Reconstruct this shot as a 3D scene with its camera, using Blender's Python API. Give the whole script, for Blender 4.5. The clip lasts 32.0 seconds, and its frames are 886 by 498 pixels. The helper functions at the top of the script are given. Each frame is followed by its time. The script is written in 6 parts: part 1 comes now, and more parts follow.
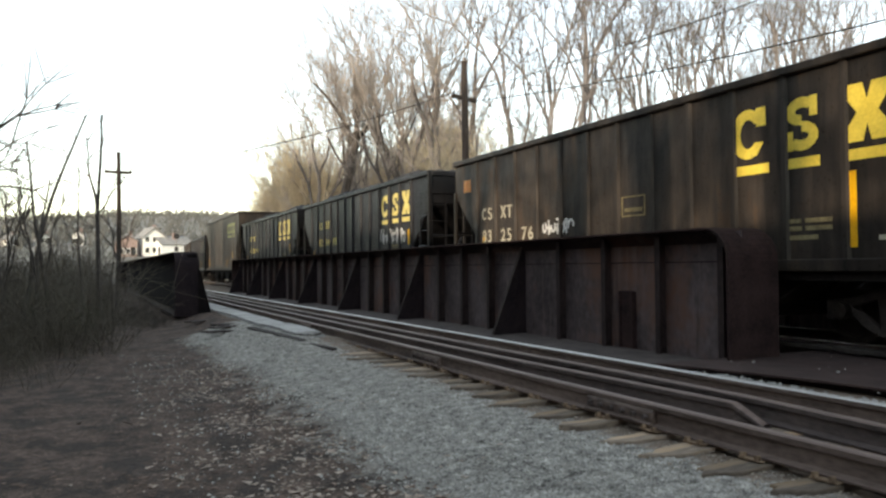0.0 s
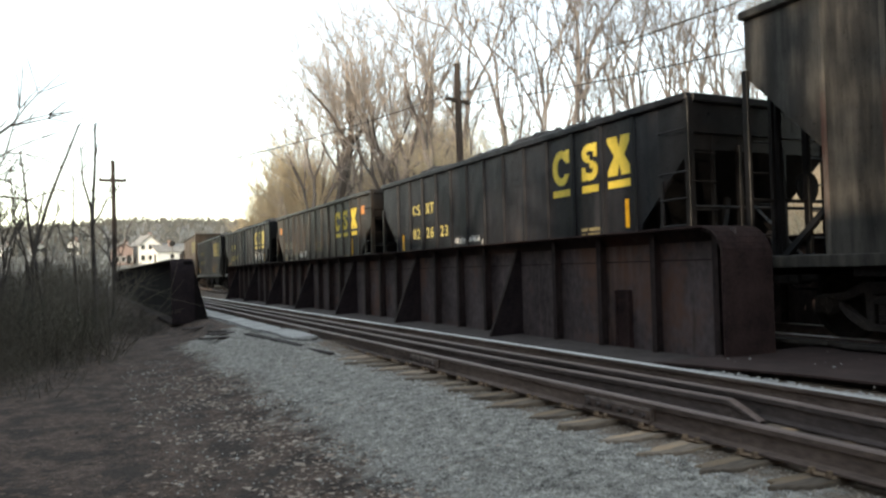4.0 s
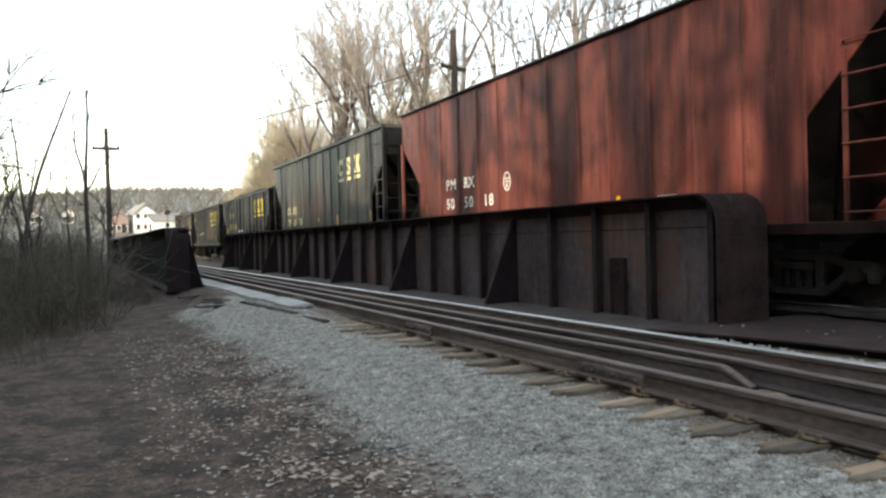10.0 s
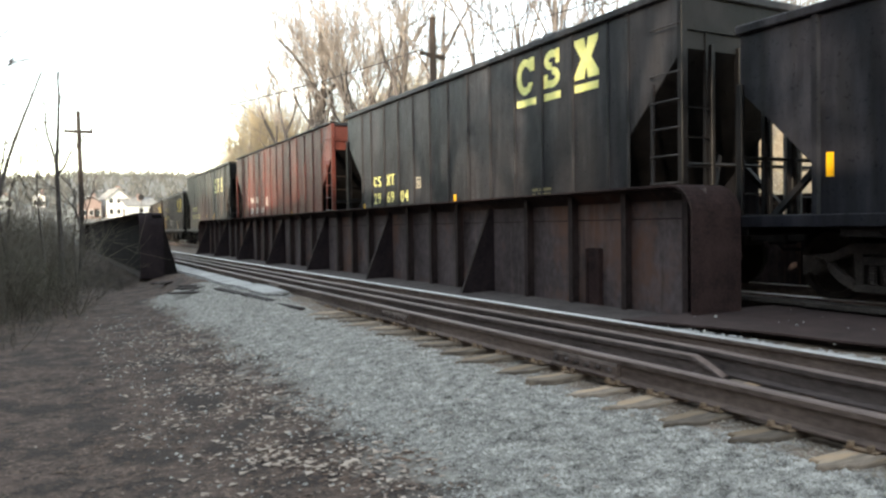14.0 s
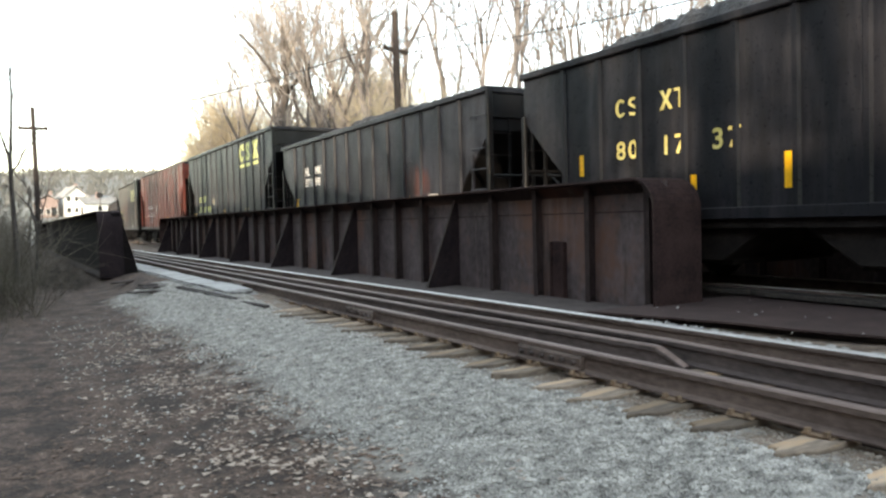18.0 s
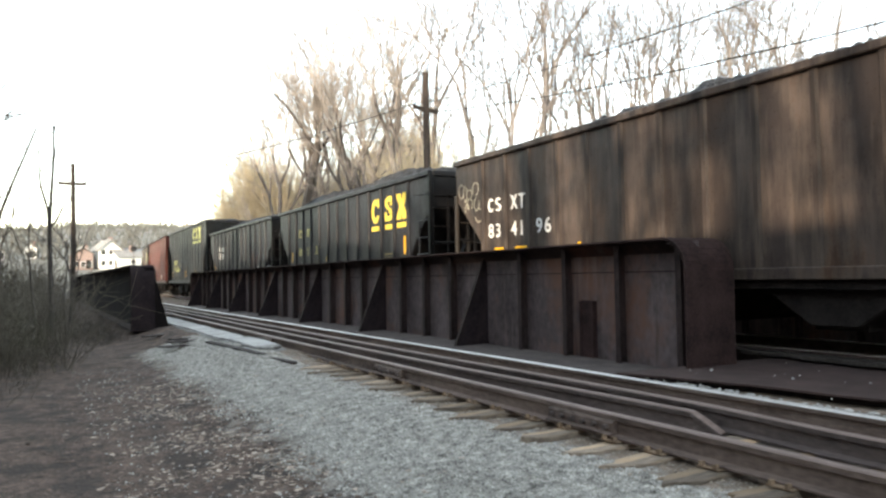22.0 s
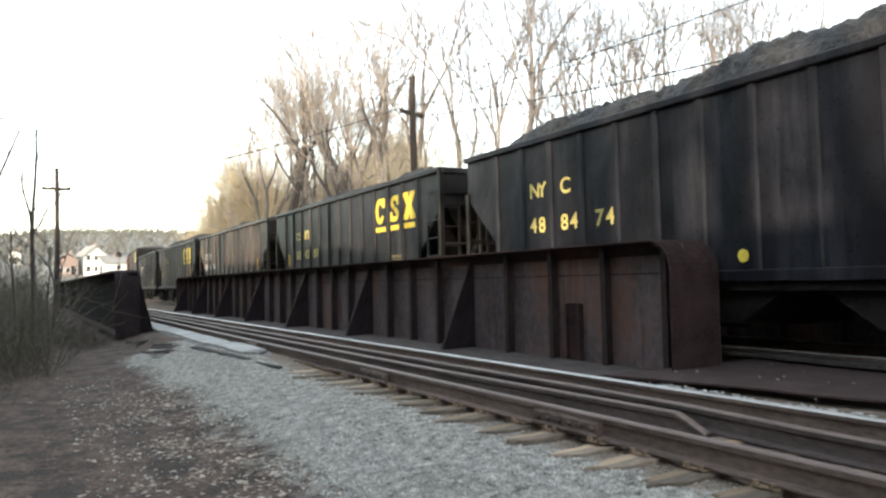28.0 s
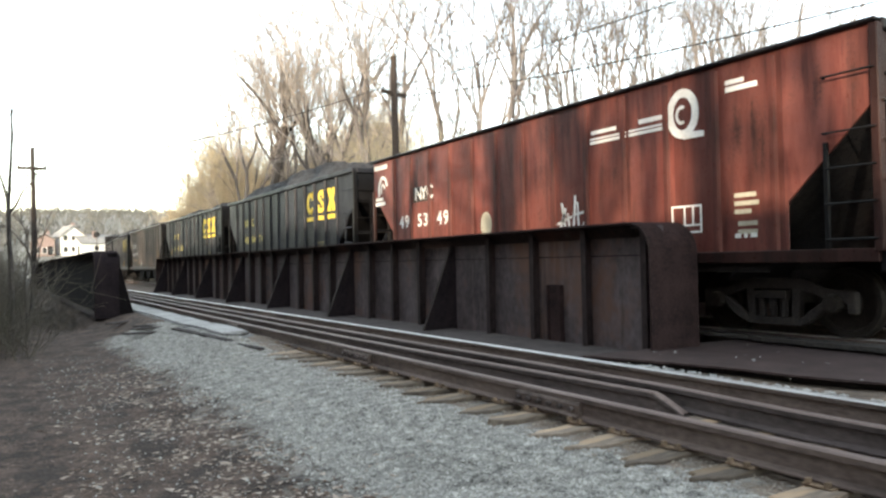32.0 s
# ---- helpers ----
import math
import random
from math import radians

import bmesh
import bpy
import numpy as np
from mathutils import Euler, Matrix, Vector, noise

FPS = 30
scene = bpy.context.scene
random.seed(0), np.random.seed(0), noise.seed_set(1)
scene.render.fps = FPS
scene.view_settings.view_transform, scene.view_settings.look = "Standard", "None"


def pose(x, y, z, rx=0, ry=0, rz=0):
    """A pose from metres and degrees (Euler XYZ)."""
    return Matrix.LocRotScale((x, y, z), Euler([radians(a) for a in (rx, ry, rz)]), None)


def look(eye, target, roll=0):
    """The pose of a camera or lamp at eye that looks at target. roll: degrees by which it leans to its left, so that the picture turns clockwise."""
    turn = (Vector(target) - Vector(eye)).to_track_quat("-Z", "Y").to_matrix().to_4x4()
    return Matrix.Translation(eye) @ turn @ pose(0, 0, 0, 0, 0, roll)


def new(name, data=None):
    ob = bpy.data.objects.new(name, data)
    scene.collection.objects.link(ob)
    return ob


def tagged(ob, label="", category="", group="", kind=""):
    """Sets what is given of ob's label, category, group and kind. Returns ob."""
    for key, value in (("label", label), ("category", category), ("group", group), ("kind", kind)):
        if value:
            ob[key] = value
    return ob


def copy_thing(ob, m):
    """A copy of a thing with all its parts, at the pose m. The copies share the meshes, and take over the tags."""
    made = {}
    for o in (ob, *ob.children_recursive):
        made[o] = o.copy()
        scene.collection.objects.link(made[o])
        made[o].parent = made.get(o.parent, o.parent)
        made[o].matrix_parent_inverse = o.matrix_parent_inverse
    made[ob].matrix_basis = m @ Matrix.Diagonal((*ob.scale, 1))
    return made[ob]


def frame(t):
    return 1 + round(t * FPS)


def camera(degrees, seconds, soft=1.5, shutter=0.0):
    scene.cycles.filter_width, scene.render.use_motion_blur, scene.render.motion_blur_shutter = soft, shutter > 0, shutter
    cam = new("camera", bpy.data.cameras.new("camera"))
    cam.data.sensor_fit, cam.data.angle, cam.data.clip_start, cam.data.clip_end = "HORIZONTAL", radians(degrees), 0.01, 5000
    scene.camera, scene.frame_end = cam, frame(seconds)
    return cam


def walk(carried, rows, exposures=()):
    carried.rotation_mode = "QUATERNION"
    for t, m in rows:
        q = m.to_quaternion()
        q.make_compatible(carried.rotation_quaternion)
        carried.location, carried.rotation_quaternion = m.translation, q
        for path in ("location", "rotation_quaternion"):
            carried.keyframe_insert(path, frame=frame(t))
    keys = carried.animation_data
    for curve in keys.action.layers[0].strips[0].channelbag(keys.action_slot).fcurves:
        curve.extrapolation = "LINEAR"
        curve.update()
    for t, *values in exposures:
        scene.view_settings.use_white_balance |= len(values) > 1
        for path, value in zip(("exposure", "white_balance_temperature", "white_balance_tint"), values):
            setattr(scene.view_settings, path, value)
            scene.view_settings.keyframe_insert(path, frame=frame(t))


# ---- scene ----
# camera: held by hand, standing still beside the track, turning a little
cam = camera(61.03, 32.0, soft=2.5)
EYE = (0.0, 0.0, 1.55)
TURNS = [        # seconds, turn about x, y, z, sway of the holder's grip
    (0, 91.35, 0.51, -25.37, -0.028, -0.001, 0.003), (0.5, 91.61, 0.68, -25.26, -0.022, 0.000, -0.000), (1, 91.72, 0.71, -25.21, -0.035, -0.014, 0.010),
    (1.5, 91.68, 0.70, -25.24, -0.032, 0.002, 0.007), (2, 91.91, 0.41, -25.54, -0.027, -0.008, 0.007), (2.5, 91.86, 0.90, -25.34, -0.032, -0.020, 0.010),
    (3, 91.84, 1.08, -25.49, -0.027, -0.007, 0.003), (3.5, 91.67, 1.36, -25.57, -0.031, -0.024, 0.005), (5.5, 91.04, 1.80, -25.88, -0.008, -0.002, 0.001),
    (6, 90.84, 1.66, -26.27, -0.015, -0.013, 0.004), (6.5, 91.04, 1.71, -26.15, -0.004, 0.004, -0.009), (7, 90.90, 1.67, -26.16, -0.013, -0.007, -0.004),
    (7.5, 90.84, 1.80, -26.13, -0.019, -0.017, -0.003), (8, 90.82, 1.84, -26.15, -0.010, -0.007, 0.003), (8.5, 90.38, 1.94, -26.16, -0.016, -0.014, -0.010),
    (9, 89.95, 2.03, -26.16, -0.015, -0.021, 0.000), (9.5, 89.90, 1.77, -26.46, 0.012, 0.010, -0.015), (10, 89.17, 1.54, -25.92, -0.003, -0.010, -0.015),
    (10.5, 89.05, 2.19, -28.20, -0.015, -0.012, 0.004), (11, 89.16, 1.77, -27.08, -0.029, -0.009, 0.011), (11.5, 90.58, 1.08, -27.70, -0.002, 0.000, -0.013),
    (12, 88.19, 0.95, -27.43, -0.022, -0.015, -0.006), (12.5, 88.54, 0.83, -27.74, -0.010, -0.005, -0.016), (13, 88.62, 0.90, -27.33, -0.014, -0.009, -0.010),
    (13.5, 88.27, 0.79, -27.56, 0.006, -0.002, -0.013), (15.5, 88.22, 1.24, -27.76, -0.007, -0.002, -0.015), (16, 87.82, 1.12, -27.90, 0.007, -0.006, -0.025),
    (16.5, 87.36, 2.04, -26.58, 0.007, -0.003, -0.011), (17, 88.23, 1.64, -27.29, 0.016, -0.005, -0.025), (17.5, 87.69, 0.80, -29.11, 0.031, -0.000, -0.017),
    (18, 87.81, 1.53, -30.28, 0.021, 0.000, -0.013), (18.5, 88.74, 1.64, -29.95, 0.011, -0.008, -0.017), (19, 90.36, 1.52, -29.82, 0.006, -0.003, -0.013),
    (19.5, 90.62, 1.91, -30.68, 0.011, 0.007, -0.009), (20, 91.35, 2.81, -29.96, -0.007, -0.012, 0.017), (20.5, 90.73, 1.95, -30.46, 0.004, -0.006, -0.008),
    (21, 92.85, 1.78, -28.66, -0.018, -0.009, -0.006), (21.5, 91.77, 1.17, -28.40, -0.001, 0.012, 0.011), (22, 92.11, 1.00, -28.19, 0.007, 0.018, 0.017),
    (22.5, 92.21, 1.27, -27.32, 0.004, 0.025, 0.012), (23, 91.86, 1.44, -27.57, 0.005, 0.015, 0.015), (23.5, 91.71, 1.23, -27.99, 0.008, 0.021, 0.015),
    (24, 92.30, 1.36, -27.90, 0.010, 0.019, 0.010), (24.5, 92.30, 1.43, -27.79, -0.002, 0.008, 0.015), (26.5, 91.53, 1.39, -28.06, -0.000, 0.000, 0.017),
    (27, 91.96, 1.56, -28.49, 0.027, 0.019, 0.012), (27.5, 92.54, 1.46, -28.95, 0.023, 0.012, 0.010), (28, 92.42, 1.29, -29.11, 0.040, 0.023, 0.002),
    (28.5, 92.19, 1.61, -29.49, 0.026, 0.009, 0.015), (29, 91.59, 1.13, -29.13, 0.021, 0.014, 0.012), (29.5, 91.60, 1.54, -28.91, 0.033, 0.025, 0.002),
    (30, 91.14, 1.60, -29.43, 0.032, 0.024, 0.006), (30.5, 91.27, 1.51, -29.49, 0.014, -0.001, 0.013), (31, 91.46, 1.83, -29.88, 0.035, 0.016, 0.004),
    (31.5, 91.09, 1.61, -30.08, 0.030, -0.008, -0.017), (32, 90.91, 1.26, -30.53, 0.016, -0.002, 0.018),
]
EXPOSURES = [(0, 2.17, 9100, 14), (6, 2.30, 9100, 14), (9, 2.45, 9100, 14), (13, 2.84, 9100, 14), (19, 3.02, 9100, 14), (23, 2.97, 9100, 14), (32, 2.92, 9100, 14)]
walk(cam, [(t, pose(EYE[0] + sx, EYE[1] + sy, EYE[2] + sz, rx, ry, rz)) for t, rx, ry, rz, sx, sy, sz in TURNS], EXPOSURES)

# ---- sky and sun: low late sun behind the camera, over an added, unseen wooded bank ----
SUN_ELEV, SUN_AZ = radians(15.0), radians(231.0)       # azimuth clockwise from +y
world = bpy.data.worlds.new("world")
scene.world = world
world.use_nodes = True
wn = world.node_tree
sky = wn.nodes.new("ShaderNodeTexSky")
sky.sky_type, sky.sun_disc = "NISHITA", False
sky.sun_elevation, sky.sun_rotation = SUN_ELEV, SUN_AZ
sky.air_density, sky.dust_density, sky.ozone_density = 0.85, 0.1, 0.8
wn.nodes["Background"].inputs["Strength"].default_value = 0.15
# thin even haze over the whole sky
haze = wn.nodes.new("ShaderNodeMix")
haze.data_type = "RGBA"
haze.inputs[0].default_value = 0.38
haze.inputs[7].default_value = (1.25, 1.58, 1.72, 1)
wn.links.new(sky.outputs[0], haze.inputs[6])
wn.links.new(haze.outputs[2], wn.nodes["Background"].inputs["Color"])
sun = new("sun", bpy.data.lights.new("sun", "SUN"))
sun.data.energy, sun.data.angle, sun.data.color = 1.12, radians(0.6), (1.0, 0.99, 0.955)
to_sun = Vector((math.sin(SUN_AZ) * math.cos(SUN_ELEV), math.cos(SUN_AZ) * math.cos(SUN_ELEV), math.sin(SUN_ELEV)))
sun.matrix_world = look(to_sun * 200, (0, 0, 0))
scene.view_settings.exposure = 0.0

# ---- materials ----
def start_mat(name):
    m = bpy.data.materials.new(name)
    m.use_nodes = True
    return m, m.node_tree, m.node_tree.nodes["Principled BSDF"]


def add(nt, kind, values=(), **attrs):
    n = nt.nodes.new(kind)
    for k, v in attrs.items():
        setattr(n, k, v)
    for k, v in dict(values).items():
        n.inputs[k].default_value = v
    return n


def coords(nt, scale=(1, 1, 1), kind="Object"):
    tc = nt.nodes.new("ShaderNodeTexCoord")
    mp = nt.nodes.new("ShaderNodeMapping")
    mp.inputs["Scale"].default_value = scale
    nt.links.new(tc.outputs[kind], mp.inputs["Vector"])
    return mp.outputs[0]


def noise_of(nt, vec, scale, detail=4, rough=0.6):
    n = add(nt, "ShaderNodeTexNoise", {"Scale": scale, "Detail": detail, "Roughness": rough})
    nt.links.new(vec, n.inputs["Vector"])
    return n.outputs["Fac"]


def ramp(nt, fac, lo, hi):
    n = add(nt, "ShaderNodeMapRange", {"From Min": lo, "From Max": hi})
    nt.links.new(fac, n.inputs["Value"])
    return n.outputs[0]


def mixed(nt, fac, a, b):
    n = add(nt, "ShaderNodeMix", data_type="RGBA")
    for i, v in ((6, a), (7, b)):
        if hasattr(v, "is_linked"):
            nt.links.new(v, n.inputs[i])
        else:
            n.inputs[i].default_value = (*v, 1)
    if hasattr(fac, "is_linked"):
        nt.links.new(fac, n.inputs[0])
    else:
        n.inputs[0].default_value = fac
    return n.outputs[2]


def math_of(nt, op, a, b=0.0):
    n = add(nt, "ShaderNodeMath", operation=op)
    for i, v in enumerate((a, b)):
        if hasattr(v, "is_linked"):
            nt.links.new(v, n.inputs[i])
        else:
            n.inputs[i].default_value = v
    return n.outputs[0]


def finish(nt, bsdf, col, rough, metal=0.0, bump=None, strength=0.3, dist=0.02):
    nt.links.new(col, bsdf.inputs["Base Color"])
    if hasattr(rough, "is_linked"):
        nt.links.new(rough, bsdf.inputs["Roughness"])
    else:
        bsdf.inputs["Roughness"].default_value = rough
    bsdf.inputs["Metallic"].default_value = metal
    if bump is not None:
        b = add(nt, "ShaderNodeBump", {"Strength": strength, "Distance": dist})
        nt.links.new(bump, b.inputs["Height"])
        nt.links.new(b.outputs[0], bsdf.inputs["Normal"])


def surface(name, a, b, c=None, scale=3.0, fine=40.0, rough=0.85, metal=0.0, bump=0.3, dist=0.01, stretch=(1, 1, 1), patch=0.62, vary=0.0, drip=None, spec=0.4, pale=None):
    """Two colours mingled at a coarse and a fine scale, and a third one in patches."""
    m, nt, bsdf = start_mat(name)
    v = coords(nt, stretch)
    big, small = noise_of(nt, v, scale, 5), noise_of(nt, v, fine, 4)
    col = mixed(nt, ramp(nt, math_of(nt, "ADD", math_of(nt, "MULTIPLY", big, 0.6), math_of(nt, "MULTIPLY", small, 0.4)), 0.38, 0.62), a, b)
    if c is not None:
        col = mixed(nt, ramp(nt, noise_of(nt, v, scale * 0.55, 7, 0.7), patch - 0.06, patch + 0.06), col, c)
    if drip is not None:
        dv = coords(nt, (1, 1, 0.12))
        run = math_of(nt, "ADD", math_of(nt, "MULTIPLY", noise_of(nt, dv, 2.6, 5, 0.7), 0.65), math_of(nt, "MULTIPLY", noise_of(nt, v, 1.1, 3), 0.35))
        col = mixed(nt, math_of(nt, "MULTIPLY", ramp(nt, run, 0.56, 0.68), 0.8), col, drip)
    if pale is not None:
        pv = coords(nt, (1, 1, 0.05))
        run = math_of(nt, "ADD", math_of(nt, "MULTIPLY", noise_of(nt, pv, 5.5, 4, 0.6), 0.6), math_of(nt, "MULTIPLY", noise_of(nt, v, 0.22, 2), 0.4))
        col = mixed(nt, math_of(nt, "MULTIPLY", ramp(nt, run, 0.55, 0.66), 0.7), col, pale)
    if vary:
        info = nt.nodes.new("ShaderNodeObjectInfo")
        hsv = add(nt, "ShaderNodeHueSaturation")
        nt.links.new(math_of(nt, "ADD", math_of(nt, "MULTIPLY", info.outputs["Random"], 2 * vary), 1 - vary), hsv.inputs["Value"])
        nt.links.new(col, hsv.inputs["Color"])
        col = hsv.outputs[0]
    finish(nt, bsdf, col, rough, metal, small, bump, dist)
    bsdf.inputs["Specular IOR Level"].default_value = spec
    return m


def car_paint(name, paint, fade, rust, rusty=0.6, dusty=0.5, seed=0.0, stain=None):
    """Weathered paint of a coal car: streaks that run down, rust in patches, dust and dents."""
    m, nt, bsdf = start_mat(name)
    v = coords(nt)
    sh = add(nt, "ShaderNodeVectorMath", operation="ADD")
    sh.inputs[1].default_value = (seed * 3.1, seed * 7.7, seed * 1.9)
    nt.links.new(v, sh.inputs[0])
    v = sh.outputs[0]
    st = nt.nodes.new("ShaderNodeMapping")
    st.inputs["Scale"].default_value = (1.0, 2.3, 0.30)
    nt.links.new(v, st.inputs["Vector"])
    streak = noise_of(nt, st.outputs[0], 1.6, 6, 0.65)
    big = noise_of(nt, v, 0.7, 5, 0.6)
    fine = noise_of(nt, v, 22.0, 4, 0.7)
    col = mixed(nt, ramp(nt, math_of(nt, "ADD", math_of(nt, "MULTIPLY", streak, 0.6), math_of(nt, "MULTIPLY", big, 0.4)), 0.52 - dusty * 0.15, 0.68), paint, fade)
    rm = math_of(nt, "ADD", math_of(nt, "MULTIPLY", streak, 0.45), math_of(nt, "ADD", math_of(nt, "MULTIPLY", big, 0.4), math_of(nt, "MULTIPLY", fine, 0.15)))
    col = mixed(nt, ramp(nt, rm, rusty - 0.04, rusty + 0.05), col, rust)
    if stain:
        # one large rust stain with ragged edges: middle along the car, height, half sizes, colour
        own = add(nt, "ShaderNodeSeparateXYZ")
        nt.links.new(coords(nt), own.inputs[0])
        sy, sz, hy, hz, hue = stain
        dy = math_of(nt, "POWER", math_of(nt, "DIVIDE", math_of(nt, "SUBTRACT", own.outputs[1], sy), hy), 2.0)
        dz = math_of(nt, "POWER", math_of(nt, "DIVIDE", math_of(nt, "SUBTRACT", own.outputs[2], sz), hz), 2.0)
        edge = math_of(nt, "ADD", math_of(nt, "ADD", dy, dz), math_of(nt, "MULTIPLY", math_of(nt, "SUBTRACT", streak, 0.5), 5.5))
        col = mixed(nt, math_of(nt, "MULTIPLY", math_of(nt, "SUBTRACT", 1.0, ramp(nt, edge, 0.0, 1.5)), 0.75), col, hue)
    # each panel between the ribs has weathered its own way
    sep = nt.nodes.new("ShaderNodeSeparateXYZ")
    nt.links.new(v, sep.inputs[0])
    cell = math_of(nt, "FLOOR", math_of(nt, "MULTIPLY", sep.outputs[1], 1 / 0.892))
    wn = add(nt, "ShaderNodeTexWhiteNoise", noise_dimensions="1D")
    nt.links.new(cell, wn.inputs["W"])
    hsv = add(nt, "ShaderNodeHueSaturation")
    nt.links.new(math_of(nt, "ADD", 0.72, math_of(nt, "MULTIPLY", wn.outputs["Value"], 0.56)), hsv.inputs["Value"])
    nt.links.new(col, hsv.inputs["Color"])
    col = hsv.outputs[0]
    dark = noise_of(nt, st.outputs[0], 2.1, 5, 0.6)
    col = mixed(nt, math_of(nt, "MULTIPLY", ramp(nt, dark, 0.47, 0.72), 0.62), col, (0.010, 0.009, 0.0085))
    hgt = math_of(nt, "ADD", math_of(nt, "MULTIPLY", noise_of(nt, v, 1.3, 2), 4.0), math_of(nt, "MULTIPLY", fine, 0.25))
    finish(nt, bsdf, col, ramp(nt, fine, 0.1, 1.1), 0.0, hgt, 0.35, 0.02)
    bsdf.inputs["Roughness"].default_value = 0.6
    bsdf.inputs["Specular IOR Level"].default_value = 0.16
    return m


def ground_mat():
    m, nt, bsdf = start_mat("earth_and_gravel")
    v = coords(nt)
    sep = nt.nodes.new("ShaderNodeSeparateXYZ")
    nt.links.new(v, sep.inputs[0])
    X, Y = sep.outputs[0], sep.outputs[1]
    big, mid, fine = noise_of(nt, v, 0.7, 5), noise_of(nt, v, 5.0, 5), noise_of(nt, v, 45.0, 4, 0.7)
    vor = add(nt, "ShaderNodeTexVoronoi", {"Scale": 34.0})
    nt.links.new(v, vor.inputs["Vector"])
    vor2 = add(nt, "ShaderNodeTexVoronoi", {"Scale": 24.0})
    nt.links.new(v, vor2.inputs["Vector"])
    litter = mixed(nt, ramp(nt, mid, 0.38, 0.62), (0.022, 0.014, 0.0115), (0.104, 0.066, 0.053))
    leafs = mixed(nt, ramp(nt, vor2.outputs["Color"], 0.1, 0.9), (0.030, 0.017, 0.013), (0.235, 0.155, 0.115))
    litter = mixed(nt, ramp(nt, fine, 0.45, 0.6), litter, leafs)
    litter = mixed(nt, math_of(nt, "MULTIPLY", ramp(nt, noise_of(nt, v, 2.1, 6, 0.65), 0.47, 0.57), 0.82), litter, (0.025, 0.0165, 0.014))
    stone = mixed(nt, ramp(nt, vor.outputs["Color"], 0.0, 1.0), (0.125, 0.119, 0.108), (0.47, 0.452, 0.42))
    stone = mixed(nt, ramp(nt, mid, 0.4, 0.75), stone, (0.25, 0.23, 0.20))
    edge = math_of(nt, "ADD", X, math_of(nt, "MULTIPLY", math_of(nt, "SUBTRACT", mid, 0.5), 1.6))
    edge = math_of(nt, "ADD", edge, math_of(nt, "MULTIPLY", math_of(nt, "SUBTRACT", big, 0.5), 1.1))
    gm = math_of(nt, "MULTIPLY", ramp(nt, edge, 1.75, 2.25), math_of(nt, "SUBTRACT", 1.0, ramp(nt, math_of(nt, "ADD", Y, math_of(nt, "MULTIPLY", mid, 0.6)), 17.9, 18.2)))
    gm = math_of(nt, "MULTIPLY", gm, math_of(nt, "SUBTRACT", 1.0, ramp(nt, edge, 3.9, 4.1)))
    col = mixed(nt, gm, litter, stone)
    # bed between and beside the rails: oily fines
    bed = mixed(nt, ramp(nt, mid, 0.35, 0.7), (0.070, 0.050, 0.038), (0.245, 0.180, 0.140))
    col = mixed(nt, ramp(nt, edge, 3.40, 3.75), col, bed)
    # dry leaves on the wooded bank, dull grass and brush on the far hills with haze put into their colour
    bank = mixed(nt, ramp(nt, mid, 0.3, 0.7), (0.20, 0.14, 0.085), (0.42, 0.32, 0.21))
    col = mixed(nt, ramp(nt, X, 13.0, 15.0), col, bank)
    hill = mixed(nt, ramp(nt, noise_of(nt, v, 0.06, 6, 0.7), 0.4, 0.62), (0.20, 0.19, 0.175), (0.14, 0.145, 0.125))
    col = mixed(nt, ramp(nt, Y, 70.0, 110.0), col, hill)
    finish(nt, bsdf, col, 0.95, 0.0, math_of(nt, "ADD", fine, vor.outputs["Distance"]), 0.6, 0.03)
    return m


M_GROUND = ground_mat()
M_PALESTONE = surface("pale_stone", (0.2, 0.195, 0.19), (0.5, 0.49, 0.47), scale=9, fine=60, rough=0.9)
M_TANSTONE = surface("tan_fines", (0.12, 0.10, 0.085), (0.42, 0.36, 0.30), scale=8, fine=50, rough=0.95)
M_STONE = surface("crushed_stone", (0.115, 0.110, 0.101), (0.56, 0.538, 0.50), scale=9, fine=60, rough=0.95)
M_LEAF = surface("dead_leaf", (0.050, 0.028, 0.020), (0.18, 0.112, 0.082), (0.36, 0.27, 0.22), scale=7, fine=30, rough=0.8, patch=0.66)
M_PALELEAF = surface("pale_leaf", (0.18, 0.12, 0.092), (0.52, 0.425, 0.355), scale=8, fine=30, rough=0.8)
M_RAIL = surface("rail_rust", (0.06233, 0.04311, 0.03811), (0.1953, 0.142, 0.1219), scale=2, fine=30, rough=0.7, metal=0.25, stretch=(1, 0.3, 1))
M_GUARDTOP = surface("guard_rail_top", (0.1212, 0.08482, 0.07409), (0.2378, 0.1738, 0.1564), scale=1.5, fine=25, rough=0.5, metal=0.3, bump=0.1, stretch=(1, 0.15, 1))
M_GUARD = surface("guard_rail_rust", (0.0418, 0.03128, 0.03036), (0.1254, 0.0966, 0.09108), scale=2, fine=30, rough=0.7, metal=0.25, stretch=(1, 0.3, 1))
M_RAILTOP = surface("rail_head", (0.46, 0.44, 0.43), (0.68, 0.66, 0.65), scale=1.5, fine=25, rough=0.35, metal=0.5, bump=0.05, stretch=(1, 0.15, 1))
M_TIE = surface("old_tie_wood", (0.1007, 0.077, 0.06231), (0.3074, 0.24, 0.186), (0.3816, 0.25, 0.1535), scale=5, fine=26, rough=0.95, bump=0.7, stretch=(0.2, 1, 1), patch=0.56, vary=0.5)
